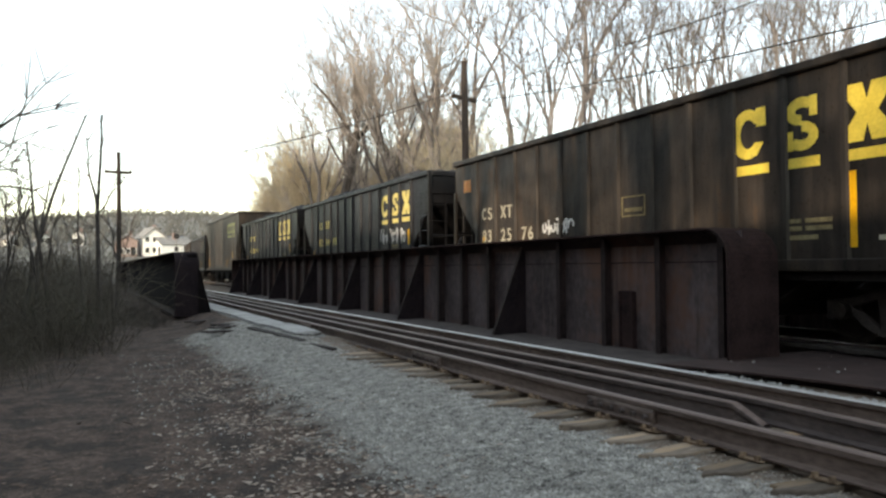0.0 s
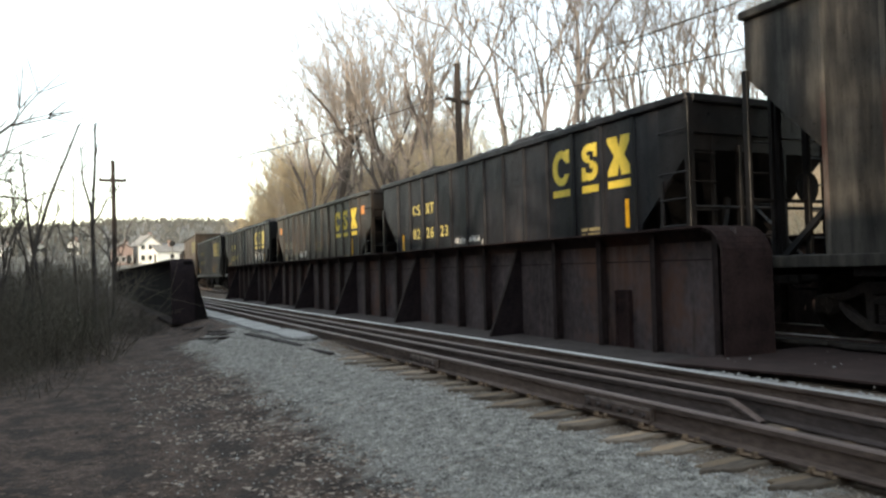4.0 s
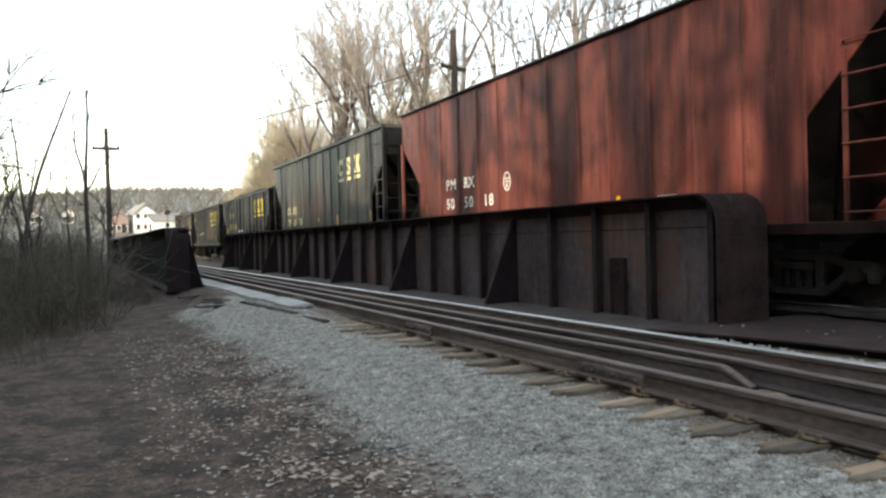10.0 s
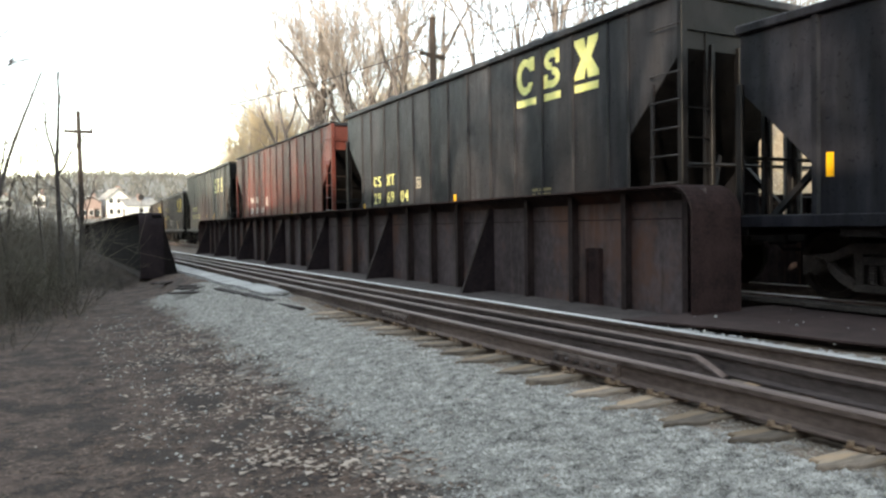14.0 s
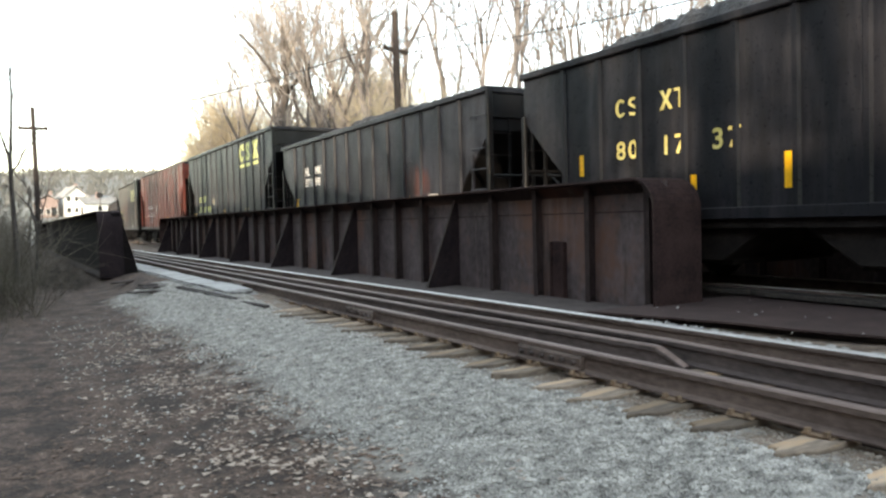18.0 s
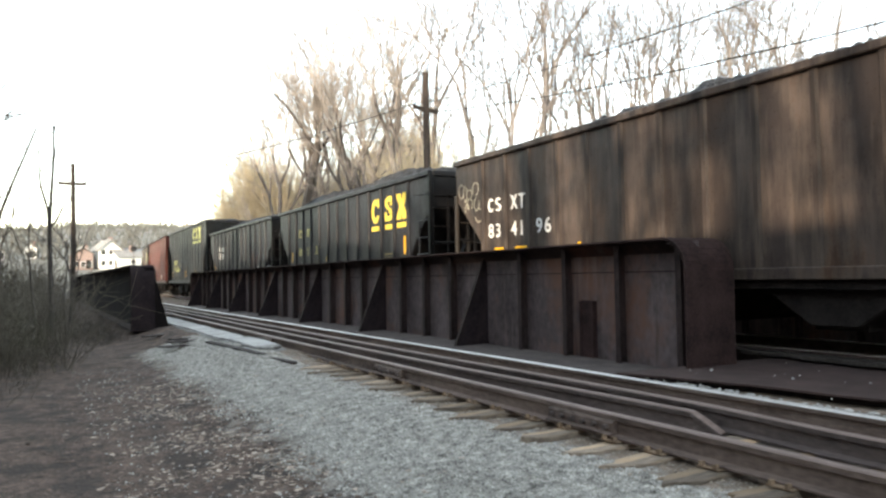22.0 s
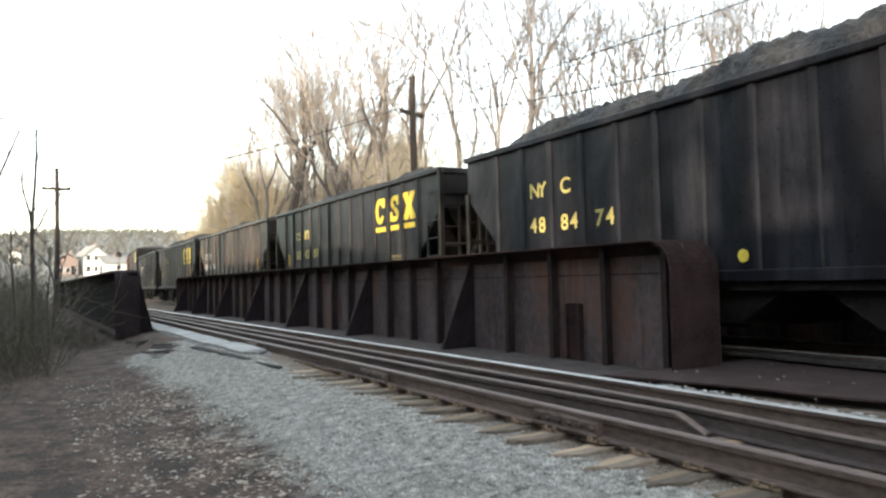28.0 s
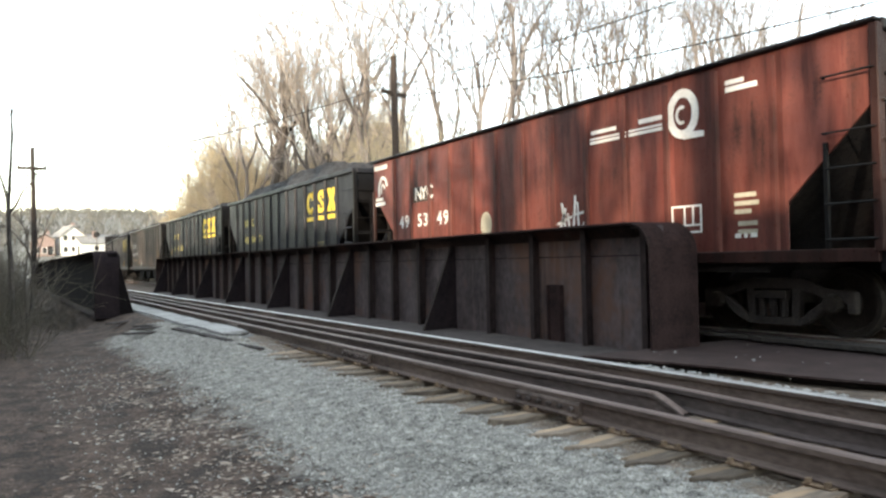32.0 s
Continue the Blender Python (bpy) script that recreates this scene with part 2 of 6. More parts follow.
# girder steel in steps: web palest, stiffeners and flange darker, braces darker still
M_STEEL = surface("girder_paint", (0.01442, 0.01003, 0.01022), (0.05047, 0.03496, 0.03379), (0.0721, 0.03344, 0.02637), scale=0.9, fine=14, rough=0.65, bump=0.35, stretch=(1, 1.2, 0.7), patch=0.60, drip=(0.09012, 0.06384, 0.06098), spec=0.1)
# darkest steel, for the side girder's web, stiffeners and braces
M_BLACKSTEEL = surface("near_black_steel", (0.003605, 0.00285, 0.00309), (0.01339, 0.009975, 0.0103), (0.0309, 0.0152, 0.01236), scale=0.8, fine=14, rough=0.9, bump=0.3, patch=0.64, spec=0.08)
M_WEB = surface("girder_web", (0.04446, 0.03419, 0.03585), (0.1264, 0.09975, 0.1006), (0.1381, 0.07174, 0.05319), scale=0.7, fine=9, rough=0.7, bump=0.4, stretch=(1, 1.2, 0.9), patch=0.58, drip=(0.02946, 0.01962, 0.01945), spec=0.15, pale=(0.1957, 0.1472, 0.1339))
M_BRACE = surface("brace_dark_steel", (0.00927, 0.00665, 0.008214), (0.02935, 0.02061, 0.0221), (0.0618, 0.03458, 0.03136), scale=1.4, fine=16, rough=0.85, bump=0.3, patch=0.66, spec=0.08)
M_RUSTEDGE = surface("brace_edge_rust", (0.01648, 0.0114, 0.01133), (0.04635, 0.0304, 0.02678), (0.103, 0.0665, 0.05665), scale=2.2, fine=24, rough=0.7, patch=0.60, spec=0.15)
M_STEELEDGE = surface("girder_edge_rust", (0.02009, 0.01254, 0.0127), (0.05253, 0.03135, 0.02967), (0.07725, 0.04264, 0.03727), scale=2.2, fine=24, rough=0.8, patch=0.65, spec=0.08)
M_UNDER = surface("undercarriage", (0.010, 0.0088, 0.0085), (0.026, 0.022, 0.0205), scale=3, fine=25, rough=0.9, spec=0.12)
M_TRUCK = surface("truck_casting", (0.020, 0.0172, 0.0165), (0.056, 0.047, 0.043), scale=3, fine=25, rough=0.85, spec=0.2)
M_PLATE = surface("rusty_tie_plate", (0.15, 0.10, 0.07), (0.33, 0.23, 0.155), scale=5, fine=30, rough=0.9)
M_FINES = surface("trodden_fines", (0.050, 0.038, 0.032), (0.15, 0.118, 0.098), scale=5, fine=40, rough=0.95, bump=0.6)
M_WHEEL = surface("wheel_steel", (0.012, 0.009, 0.0075), (0.036, 0.028, 0.023), scale=4, fine=30, rough=0.6, metal=0.3)
M_COAL = surface("coal", (0.014, 0.0138, 0.0142), (0.050, 0.047, 0.047), (0.13, 0.12, 0.115), scale=5, fine=16, rough=0.6, bump=1.0, dist=0.06, patch=0.64, spec=0.2)
M_CONCRETE = surface("pale_concrete", (0.24, 0.235, 0.225), (0.44, 0.435, 0.425), (0.11, 0.10, 0.095), scale=1.8, fine=30, rough=0.9, patch=0.62)
M_GREYSLAB = surface("dirty_concrete", (0.11, 0.105, 0.10), (0.25, 0.245, 0.24), (0.06, 0.053, 0.048), scale=1.6, fine=26, rough=0.9, patch=0.56)
M_TIMBER = surface("dark_timber", (0.01648, 0.0133, 0.01339), (0.0515, 0.0399, 0.03811), scale=3, fine=24, rough=0.95, bump=0.6, stretch=(1, 0.25, 1), vary=0.2)
M_POLE = surface("pole_wood", (0.022, 0.016, 0.014), (0.055, 0.04, 0.034), scale=4, fine=30, rough=0.9, stretch=(1, 1, 0.15))
M_WIRE = surface("wire", (0.012, 0.012, 0.012), (0.025, 0.025, 0.025), rough=0.6)
M_BARK = surface("bark", (0.063, 0.0558, 0.054), (0.156, 0.1392, 0.1332), scale=3, fine=25, rough=0.95, bump=0.6, stretch=(1, 1, 0.3))
M_NEARBARK = surface("grey_bark", (0.10, 0.09, 0.089), (0.25, 0.226, 0.218), scale=3, fine=25, rough=0.95, bump=0.3, stretch=(1, 1, 0.3))
M_TWIG = surface("twigs", (0.2094, 0.1794, 0.1641), (0.4312, 0.3767, 0.3404), scale=0.8, fine=8, rough=0.9, bump=0.0)
M_TANBARK = surface("tan_bark", (0.168, 0.132, 0.108), (0.36, 0.288, 0.228), scale=3, fine=20, rough=0.95, bump=0.2, stretch=(1, 1, 0.3))
M_TAN = surface("tan_brush", (0.3416, 0.2757, 0.1918), (0.6012, 0.5018, 0.3572), scale=0.8, fine=8, rough=0.9, bump=0.0)
M_GREYTWIG = surface("grey_twigs", (0.035, 0.029, 0.027), (0.10, 0.084, 0.075), scale=2, fine=15, rough=0.9, bump=0.0)
M_BRUSH = surface("dry_brush", (0.0615, 0.05166, 0.0416), (0.1517, 0.1287, 0.1024), (0.0615, 0.06068, 0.04), scale=1.2, fine=12, rough=0.9, bump=0.0, patch=0.6)
# far woods: the haze of distance is mixed into these pale greys
M_HAZEWOODS = surface("far_woods", (0.118, 0.117, 0.110), (0.150, 0.149, 0.140), (0.100, 0.104, 0.092), scale=0.05, fine=0.5, rough=0.95, bump=0.0, patch=0.64)
M_WHITEWALL = surface("white_siding", (0.62, 0.61, 0.58), (0.78, 0.77, 0.74), scale=1, fine=12, rough=0.8, bump=0.1)
M_BRICK = surface("orange_brick", (0.22, 0.155, 0.14), (0.30, 0.22, 0.20), scale=2, fine=14, rough=0.9)
M_ROOF = surface("grey_roof", (0.16, 0.155, 0.15), (0.30, 0.29, 0.28), scale=2, fine=16, rough=0.9)
M_GLASS = surface("dark_pane", (0.02, 0.022, 0.025), (0.05, 0.055, 0.06), rough=0.15, bump=0.0)
M_YELLOW = surface("yellow_lettering", (0.62, 0.44, 0.06), (0.85, 0.63, 0.10), (0.26, 0.18, 0.05), scale=3, fine=25, rough=0.6, bump=0.1, patch=0.70)
M_NUMBER = surface("worn_yellow_numbers", (0.50, 0.40, 0.12), (0.72, 0.60, 0.22), (0.20, 0.16, 0.07), scale=5, fine=30, rough=0.65, bump=0.1, patch=0.66)
M_DUSTYEL = surface("dusty_yellow_lettering", (0.60, 0.58, 0.29), (0.80, 0.77, 0.42), (0.30, 0.27, 0.16), scale=3, fine=25, rough=0.7, bump=0.1, patch=0.70)
M_PIPE = surface("dusty_pipe", (0.10, 0.094, 0.088), (0.24, 0.226, 0.21), scale=4, fine=30, rough=0.7)
M_PALEYEL = surface("pale_yellow_lettering", (0.66, 0.65, 0.22), (0.84, 0.83, 0.34), (0.35, 0.32, 0.15), scale=3, fine=25, rough=0.6, bump=0.1, patch=0.73)
M_WHITE = surface("white_lettering", (0.62, 0.60, 0.56), (0.82, 0.80, 0.76), (0.35, 0.32, 0.28), scale=4, fine=25, rough=0.6, bump=0.1, patch=0.74)
M_FAINT = surface("worn_stencil", (0.11, 0.088, 0.045), (0.27, 0.22, 0.11), scale=4, fine=25, rough=0.7, bump=0.1)
M_DULL = surface("faded_lettering", (0.32, 0.29, 0.22), (0.48, 0.44, 0.34), scale=4, fine=25, rough=0.7, bump=0.1)
M_REFLECT = surface("yellow_reflector", (0.72, 0.34, 0.015), (0.92, 0.48, 0.025), scale=6, fine=30, rough=0.35, bump=0.0)
M_ORANGE = surface("orange_plate", (0.62, 0.22, 0.06), (0.75, 0.32, 0.1), scale=6, fine=30, rough=0.5, bump=0.0)

# ---- shape helpers ----
class Shape:
    """Vertices and faces of one mesh."""

    def __init__(self):
        self.v, self.f = [], []

    def box(self, x0, x1, y0, y1, z0, z1):
        n = len(self.v)
        self.v += [(x, y, z) for z in (z0, z1) for y in (y0, y1) for x in (x0, x1)]
        self.f += [tuple(n + i for i in q) for q in ((0, 2, 3, 1), (4, 5, 7, 6), (0, 1, 5, 4), (2, 6, 7, 3), (0, 4, 6, 2), (1, 3, 7, 5))]
        return self

    def prism(self, pts, lo, hi, axis="x"):
        """A flat outline pushed along an axis; pts are (y, z), (x, z) or (x, y)."""
        n, k = len(self.v), len(pts)
        put = {"x": lambda d, p: (d, p[0], p[1]), "y": lambda d, p: (p[0], d, p[1]), "z": lambda d, p: (p[0], p[1], d)}[axis]
        for d in (lo, hi):
            self.v += [put(d, p) for p in pts]
        self.f += [tuple(n + i for i in range(k))[::-1], tuple(n + k + i for i in range(k))]
        self.f += [(n + i, n + (i + 1) % k, n + k + (i + 1) % k, n + k + i) for i in range(k)]
        return self

    def strip(self, outline, thick, lo, hi):
        """A bent plate: an open (y, z) outline with thickness towards its left side, from x = lo to hi."""
        pts = [Vector(p) for p in outline]
        inner = []
        for i, p in enumerate(pts):
            d = (pts[min(i + 1, len(pts) - 1)] - pts[max(i - 1, 0)]).normalized()
            inner.append(p + Vector((-d.y, d.x)) * thick)
        for i in range(len(pts) - 1):
            self.prism([tuple(pts[i]), tuple(pts[i + 1]), tuple(inner[i + 1]), tuple(inner[i])], lo, hi)
        return self

    def rod(self, a, b, r, sides=6, r2=None):
        a, b = Vector(a), Vector(b)
        q = (b - a).to_track_quat("Z", "Y")
        n = len(self.v)
        for p, rr in ((a, r), (b, r if r2 is None else r2)):
            self.v += [tuple(p + q @ Vector((rr * math.cos(2 * math.pi * i / sides), rr * math.sin(2 * math.pi * i / sides), 0))) for i in range(sides)]
        self.f += [(n + i, n + (i + 1) % sides, n + sides + (i + 1) % sides, n + sides + i) for i in range(sides)]
        self.f += [tuple(n + i for i in range(sides))[::-1], tuple(n + sides + i for i in range(sides))]
        return self

    def lathe(self, profile, sides=20):
        """(distance along x, radius) turned round the x axis."""
        n, k = len(self.v), len(profile)
        for i in range(sides):
            a = 2 * math.pi * i / sides
            self.v += [(d, r * math.cos(a), r * math.sin(a)) for d, r in profile]
        for i in range(sides):
            j = (i + 1) % sides
            self.f += [(n + i * k + m, n + i * k + m + 1, n + j * k + m + 1, n + j * k + m) for m in range(k - 1)]
        return self

    def mesh(self, name, bevel=0.0):
        me = bpy.data.meshes.new(name)
        me.from_pydata(self.v, [], self.f)
        if bevel:
            bm = bmesh.new()
            bm.from_mesh(me)
            bmesh.ops.bevel(bm, geom=[e for e in bm.edges if len(e.link_faces) == 2 and e.calc_face_angle(0) > 0.5], offset=bevel, segments=1, affect="EDGES", clamp_overlap=True)
            bm.to_mesh(me)
            bm.free()
        me.update()
        return me


def part(name, shape, material, parent=None, label="", bevel=0.0, at=None):
    """One mesh object of a Shape or a mesh, under a thing or a part."""
    me = shape if isinstance(shape, bpy.types.Mesh) else shape.mesh(name, bevel)
    ob = new(name, me)
    if not me.materials:
        me.materials.append(material)
    elif me.materials[0] != material:
        ob.material_slots[0].link = "OBJECT"
        ob.material_slots[0].material = material
    if parent is not None:
        ob.parent = parent
    if at is not None:
        ob.matrix_basis = at
    if label:
        ob["label"] = label
    return ob


def thing(name, label, category, group="", kind="", at=None):
    ob = tagged(new(name), label, category, group, kind)
    ob.empty_display_size = 0.2
    if at is not None:
        ob.matrix_basis = at
    return ob


def tubes(name, a, b, ra, rb, sides):
    """Many tapered rods in one mesh, from arrays."""
    a, b = np.asarray(a, float), np.asarray(b, float)
    d = b - a
    d /= np.linalg.norm(d, axis=1, keepdims=True) + 1e-9
    up = np.where(np.abs(d[:, 2:3]) > 0.9, [[1.0, 0, 0]], [[0, 0, 1.0]])
    u = np.cross(d, up)
    u /= np.linalg.norm(u, axis=1, keepdims=True)
    w = np.cross(d, u)
    ang = np.arange(sides) * 2 * np.pi / sides
    ring = u[:, None] * np.cos(ang)[None, :, None] + w[:, None] * np.sin(ang)[None, :, None]
    va = a[:, None] + ring * np.asarray(ra)[:, None, None]
    vb = b[:, None] + ring * np.asarray(rb)[:, None, None]
    verts = np.concatenate([va, vb], 1).reshape(-1, 3)
    n = len(a)
    i = np.arange(sides)
    quad = np.stack([i, (i + 1) % sides, sides + (i + 1) % sides, sides + i], 1)
    faces = (quad[None] + (np.arange(n) * 2 * sides)[:, None, None]).reshape(-1, 4)
    me = bpy.data.meshes.new(name)
    me.vertices.add(len(verts))
    me.vertices.foreach_set("co", verts.ravel())
    me.loops.add(faces.size)
    me.loops.foreach_set("vertex_index", faces.ravel())
    me.polygons.add(len(faces))
    me.polygons.foreach_set("loop_start", np.arange(len(faces)) * 4)
    me.polygons.foreach_set("use_smooth", np.ones(len(faces), bool))
    me.update(calc_edges=True)
    return me

# ---- ground: one sheet out to the hills ----
RAIL_Z = 0.47            # top of rail
NEAR = (3.98, 5.48)      # rails of the near track
TRAIN_X = 10.1           # middle of the far track


def smooth(t):
    t = np.clip(t, 0, 1)
    return t * t * (3 - 2 * t)


def ground_z(x, y):
    x, y = np.asarray(x, float), np.asarray(y, float)
    z = 0.228 * smooth((x - 1.3) / 2.0)
    z = z + 0.11 * smooth((x - 2.2) / 0.8) * smooth((y - 10.0) / 3.0) * smooth((26 - y) / 4.0) * smooth((6.4 - x) / 0.4)
    z = z + 0.008 * smooth((x - 3.15) / 0.3) * smooth((4.0 - x) / 0.12) * smooth((11 - y) / 2)
    z = z + 0.012 * np.sin(x * 3.1 + y * 1.3) * np.sin(y * 2.3 - x) + 0.02 * np.sin(x * 0.9 + 2) * np.sin(y * 0.7) * smooth((2.2 - x) / 1.5)
    z = z + 7.5 * smooth((x - 13.2) / 30) * (1 + 0.08 * np.sin(y * 0.21)) * smooth((150 - y) / 60)
    z = z - 0.35 * smooth((-x - 0.2) / 2.5) * smooth((y - 9) / 6) * smooth((90 - y) / 20)
    # unseen bank, raised to keep the low sun off girders and lower cars
    bank = smooth((-x - 7) / 12) * smooth((75 - y) / 40)
    z = z + bank * (11.8 + 0.5 * np.sin(y * 0.13) + 0.3 * np.sin(y * 0.37 + 1))
    far = np.hypot(x * 0.5, y)
    z = z + smooth((y - 120) / 320) * (25.2 + 3 * np.sin(x * 0.011 + 1.0) + 1.5 * np.sin(x * 0.037)) + smooth((far - 500) / 500) * 8
    return z


def spread(lo, hi, step, far_lo, far_hi, grow):
    a = list(np.arange(lo, hi, step))
    s, p = step, hi
    while p < far_hi:
        a.append(p)
        s *= grow
        p += s
    s, p = step, lo
    while p > far_lo:
        s *= grow
        p -= s
        a.insert(0, p)
    return np.array(a)


gx, gy = spread(-4, 15, 0.22, -900, 900, 1.12), spread(-3, 24, 0.25, -700, 1500, 1.07)
GX, GY = np.meshgrid(gx, gy)
gv = np.stack([GX, GY, ground_z(GX, GY)], -1).reshape(-1, 3)
nx, ny = len(gx), len(gy)
ii = (np.arange(ny - 1)[:, None] * nx + np.arange(nx - 1)[None]).ravel()
gme = bpy.data.meshes.new("ground")
gme.from_pydata(gv.tolist(), [], np.stack([ii, ii + 1, ii + nx + 1, ii + nx], 1).tolist())
gme.polygons.foreach_set("use_smooth", np.ones(len(gme.polygons), bool))
ground = tagged(part("ground", gme, M_GROUND), "brown leaf-littered earth and grey crushed gravel beside the track", "ground", kind="structure")


def scatter(name, count, pick, size, flat, material, seed, label, lift=0.0):
    """Small stones or leaves, each turned its own way, as one stuff object."""
    r = np.random.RandomState(seed)
    p = pick(r, count)
    n = len(p)
    base = np.array([(1, 0, 0), (-0.5, 0.87, 0), (-0.5, -0.87, 0), (0.1, 0.1, 0.8), (-0.1, 0, -0.7)])
    faces = np.array([(0, 1, 3), (1, 2, 3), (2, 0, 3), (1, 0, 4), (2, 1, 4), (0, 2, 4)])
    s = size[0] + (size[1] - size[0]) * r.rand(n) ** 2
    jit = base[None] * (0.7 + 0.6 * r.rand(n, 5, 1)) * s[:, None, None]
    jit[:, :, 2] *= flat
    a, t1 = r.rand(n) * 6.283, (r.rand(n) - 0.5) * 1.2
    ca, sa = np.cos(a)[:, None], np.sin(a)[:, None]
    jit = np.stack([jit[..., 0] * ca - jit[..., 1] * sa, jit[..., 0] * sa + jit[..., 1] * ca, jit[..., 2] + jit[..., 0] * t1[:, None] * (0.4 if flat < 0.5 else 0.2)], -1)
    z = ground_z(p[:, 0], p[:, 1]) + s * flat * 0.25 + lift
    verts = (jit + np.stack([p[:, 0], p[:, 1], z], -1)[:, None]).reshape(-1, 3)
    f = (faces[None] + (np.arange(n) * 5)[:, None, None]).reshape(-1, 3)
    me = bpy.data.meshes.new(name)
    me.from_pydata(verts.tolist(), [], f.tolist())
    return tagged(part(name, me, material), label, name.replace("_", " "), kind="stuff")


def near_heavy(x0, x1, y0, y1, power, clump=0.0, frayed=False):
    def pick(r, n):
        p = np.stack([x0 + (x1 - x0) * r.rand(n), y0 + (y1 - y0) * r.rand(n) ** power], -1)
        if frayed:
            edge = x0 + 0.28 + 0.16 * np.sin(p[:, 1] * 1.9) + 0.12 * np.sin(p[:, 1] * 4.7 + 1) + 0.16 * r.randn(n)
            p = p[p[:, 0] > edge]
        if clump:
            a = np.sin(p[:, 0] * 4.1 + 1.3 * np.sin(p[:, 1] * 1.7)) + np.sin(p[:, 1] * 3.3 + 1.1 * np.sin(p[:, 0] * 2.9))
            p = p[a + clump * r.randn(n) > 0.4]
        return p
    return pick


def along_gravel(y0, y1):
    """Leaves blown against the gravel's edge, thinning out to both sides."""
    def pick(r, n):
        y = y0 + (y1 - y0) * r.rand(n) ** 1.4
        x = 1.62 + 0.16 * np.sin(y * 1.9) + 0.42 * r.randn(n) - 0.25 * np.abs(r.randn(n))
        p = np.stack([x, y], -1)
        a = np.sin(x * 5.1 + 1.3 * np.sin(y * 2.7)) + np.sin(y * 4.3 + 1.1 * np.sin(x * 3.9))
        return p[a + 0.9 * r.randn(n) > 0.1]
    return pick


scatter("gravel", 52000, near_heavy(1.75, 3.58, 2.0, 17.8, 2.0, frayed=True), (0.007, 0.024), 0.8, M_STONE, 3, "loose grey crushed gravel beside the track")
scatter("strewn_gravel", 900, near_heavy(0.5, 1.9, 2.2, 15, 1.6), (0.008, 0.022), 0.8, M_STONE, 5, "stray gravel stones among dead leaves")
scatter("gravel", 6500, near_heavy(1.75, 3.66, -6, 2.3, 1.0, frayed=True), (0.010, 0.032), 0.8, M_STONE, 13, "loose grey crushed gravel beside the track")
scatter("dead_leaves", 5000, near_heavy(-4.5, 2.0, -6, 2.4, 1.0, 0.9), (0.012, 0.044), 0.12, M_LEAF, 14, "dry brown and pale fallen leaves", 0.006)
scatter("pale_leaves", 1300, along_gravel(-6, 2.4), (0.011, 0.046), 0.12, M_PALELEAF, 15, "curled pale dead leaves", 0.008)
scatter("tie_gravel", 5200, near_heavy(3.40, 3.95, 1.5, 14.0, 1.6), (0.005, 0.017), 0.8, M_TANSTONE, 17, "tan and grey fines between the tie ends")
scatter("pebbles", 30, near_heavy(6.5, 9.0, 1.0, 7.0, 0.8), (0.008, 0.03), 0.8, M_PALESTONE, 8, "scattered pale pebbles on the dirt", 0.113)
scatter("ballast_stones", 3000, near_heavy(5.6, 6.5, -1, 6.9, 1.1), (0.010, 0.038), 0.8, M_PALESTONE, 7, "pale ballast stones beside the far rail", 0.066)
scatter("pale_leaves", 4600, along_gravel(2.2, 12), (0.011, 0.046), 0.12, M_PALELEAF, 19, "curled pale dead leaves", 0.008)
scatter("dead_leaves", 15000, near_heavy(-4.5, 2.1, 2.2, 15, 1.5, 0.9), (0.012, 0.044), 0.12, M_LEAF, 9, "dry brown and pale fallen leaves", 0.006)

# ---- tracks ----
RAIL_SECTION = [(-0.07, 0), (0.07, 0), (0.07, 0.012), (0.012, 0.03), (0.010, 0.125), (0.036, 0.135), (0.037, 0.168), (0.028, 0.178), (-0.028, 0.178), (-0.037, 0.168), (-0.036, 0.135), (-0.010, 0.125), (-0.012, 0.03), (-0.07, 0.012)]


def bend(y):
    """The far track curves away behind the bridge."""
    return 0.0012 * max(0.0, y - 53) ** 2


def rail(name, parent, x, y0, y1, z=RAIL_Z - 0.178, top=None, steps=None, skin=M_RAIL):
    """Rail along y; steps: (y, dx, dz) for a bent one."""
    s = Shape()
    line = steps or [(y0, 0, 0), (y1, 0, 0)]
    for (ya, xa, za), (yb, xb, zb) in zip(line, line[1:]):
        n, k = len(s.v), len(RAIL_SECTION)
        s.v += [(x + xa + p, ya, z + za + q) for p, q in RAIL_SECTION] + [(x + xb + p, yb, z + zb + q) for p, q in RAIL_SECTION]
        s.f += [(n + i, n + k + i, n + k + (i + 1) % k, n + (i + 1) % k) for i in range(k)]
        s.f += [tuple(n + i for i in range(k)), tuple(n + k + i for i in range(k))[::-1]]
    ob = part(name, s, skin, parent)
    head = Shape()
    for (ya, xa, za), (yb, xb, zb) in zip(line, line[1:]):
        n = len(head.v)
        head.v += [(x + dx + u, yy, z + dz + w) for yy, dx, dz in ((ya, xa, za), (yb, xb, zb)) for u, w in ((-0.0380, 0.170), (0.030, 0.170), (0.026, 0.182), (-0.028, 0.182))]
        head.f += [(n + i, n + 4 + i, n + 4 + (i + 1) % 4, n + (i + 1) % 4) for i in range(4)] + [(n, n + 1, n + 2, n + 3), (n + 7, n + 6, n + 5, n + 4)]
    part("rail_head", head, top or M_RAILTOP, ob, "worn rail head")
    return ob


near_track = thing("near_track", "rusty railway track on worn wooden ties in gravel", "railway track", kind="structure")
rail("rail", near_track, NEAR[0], -60, 260, top=M_GUARDTOP)
rail("rail", near_track, NEAR[1], -60, 260)
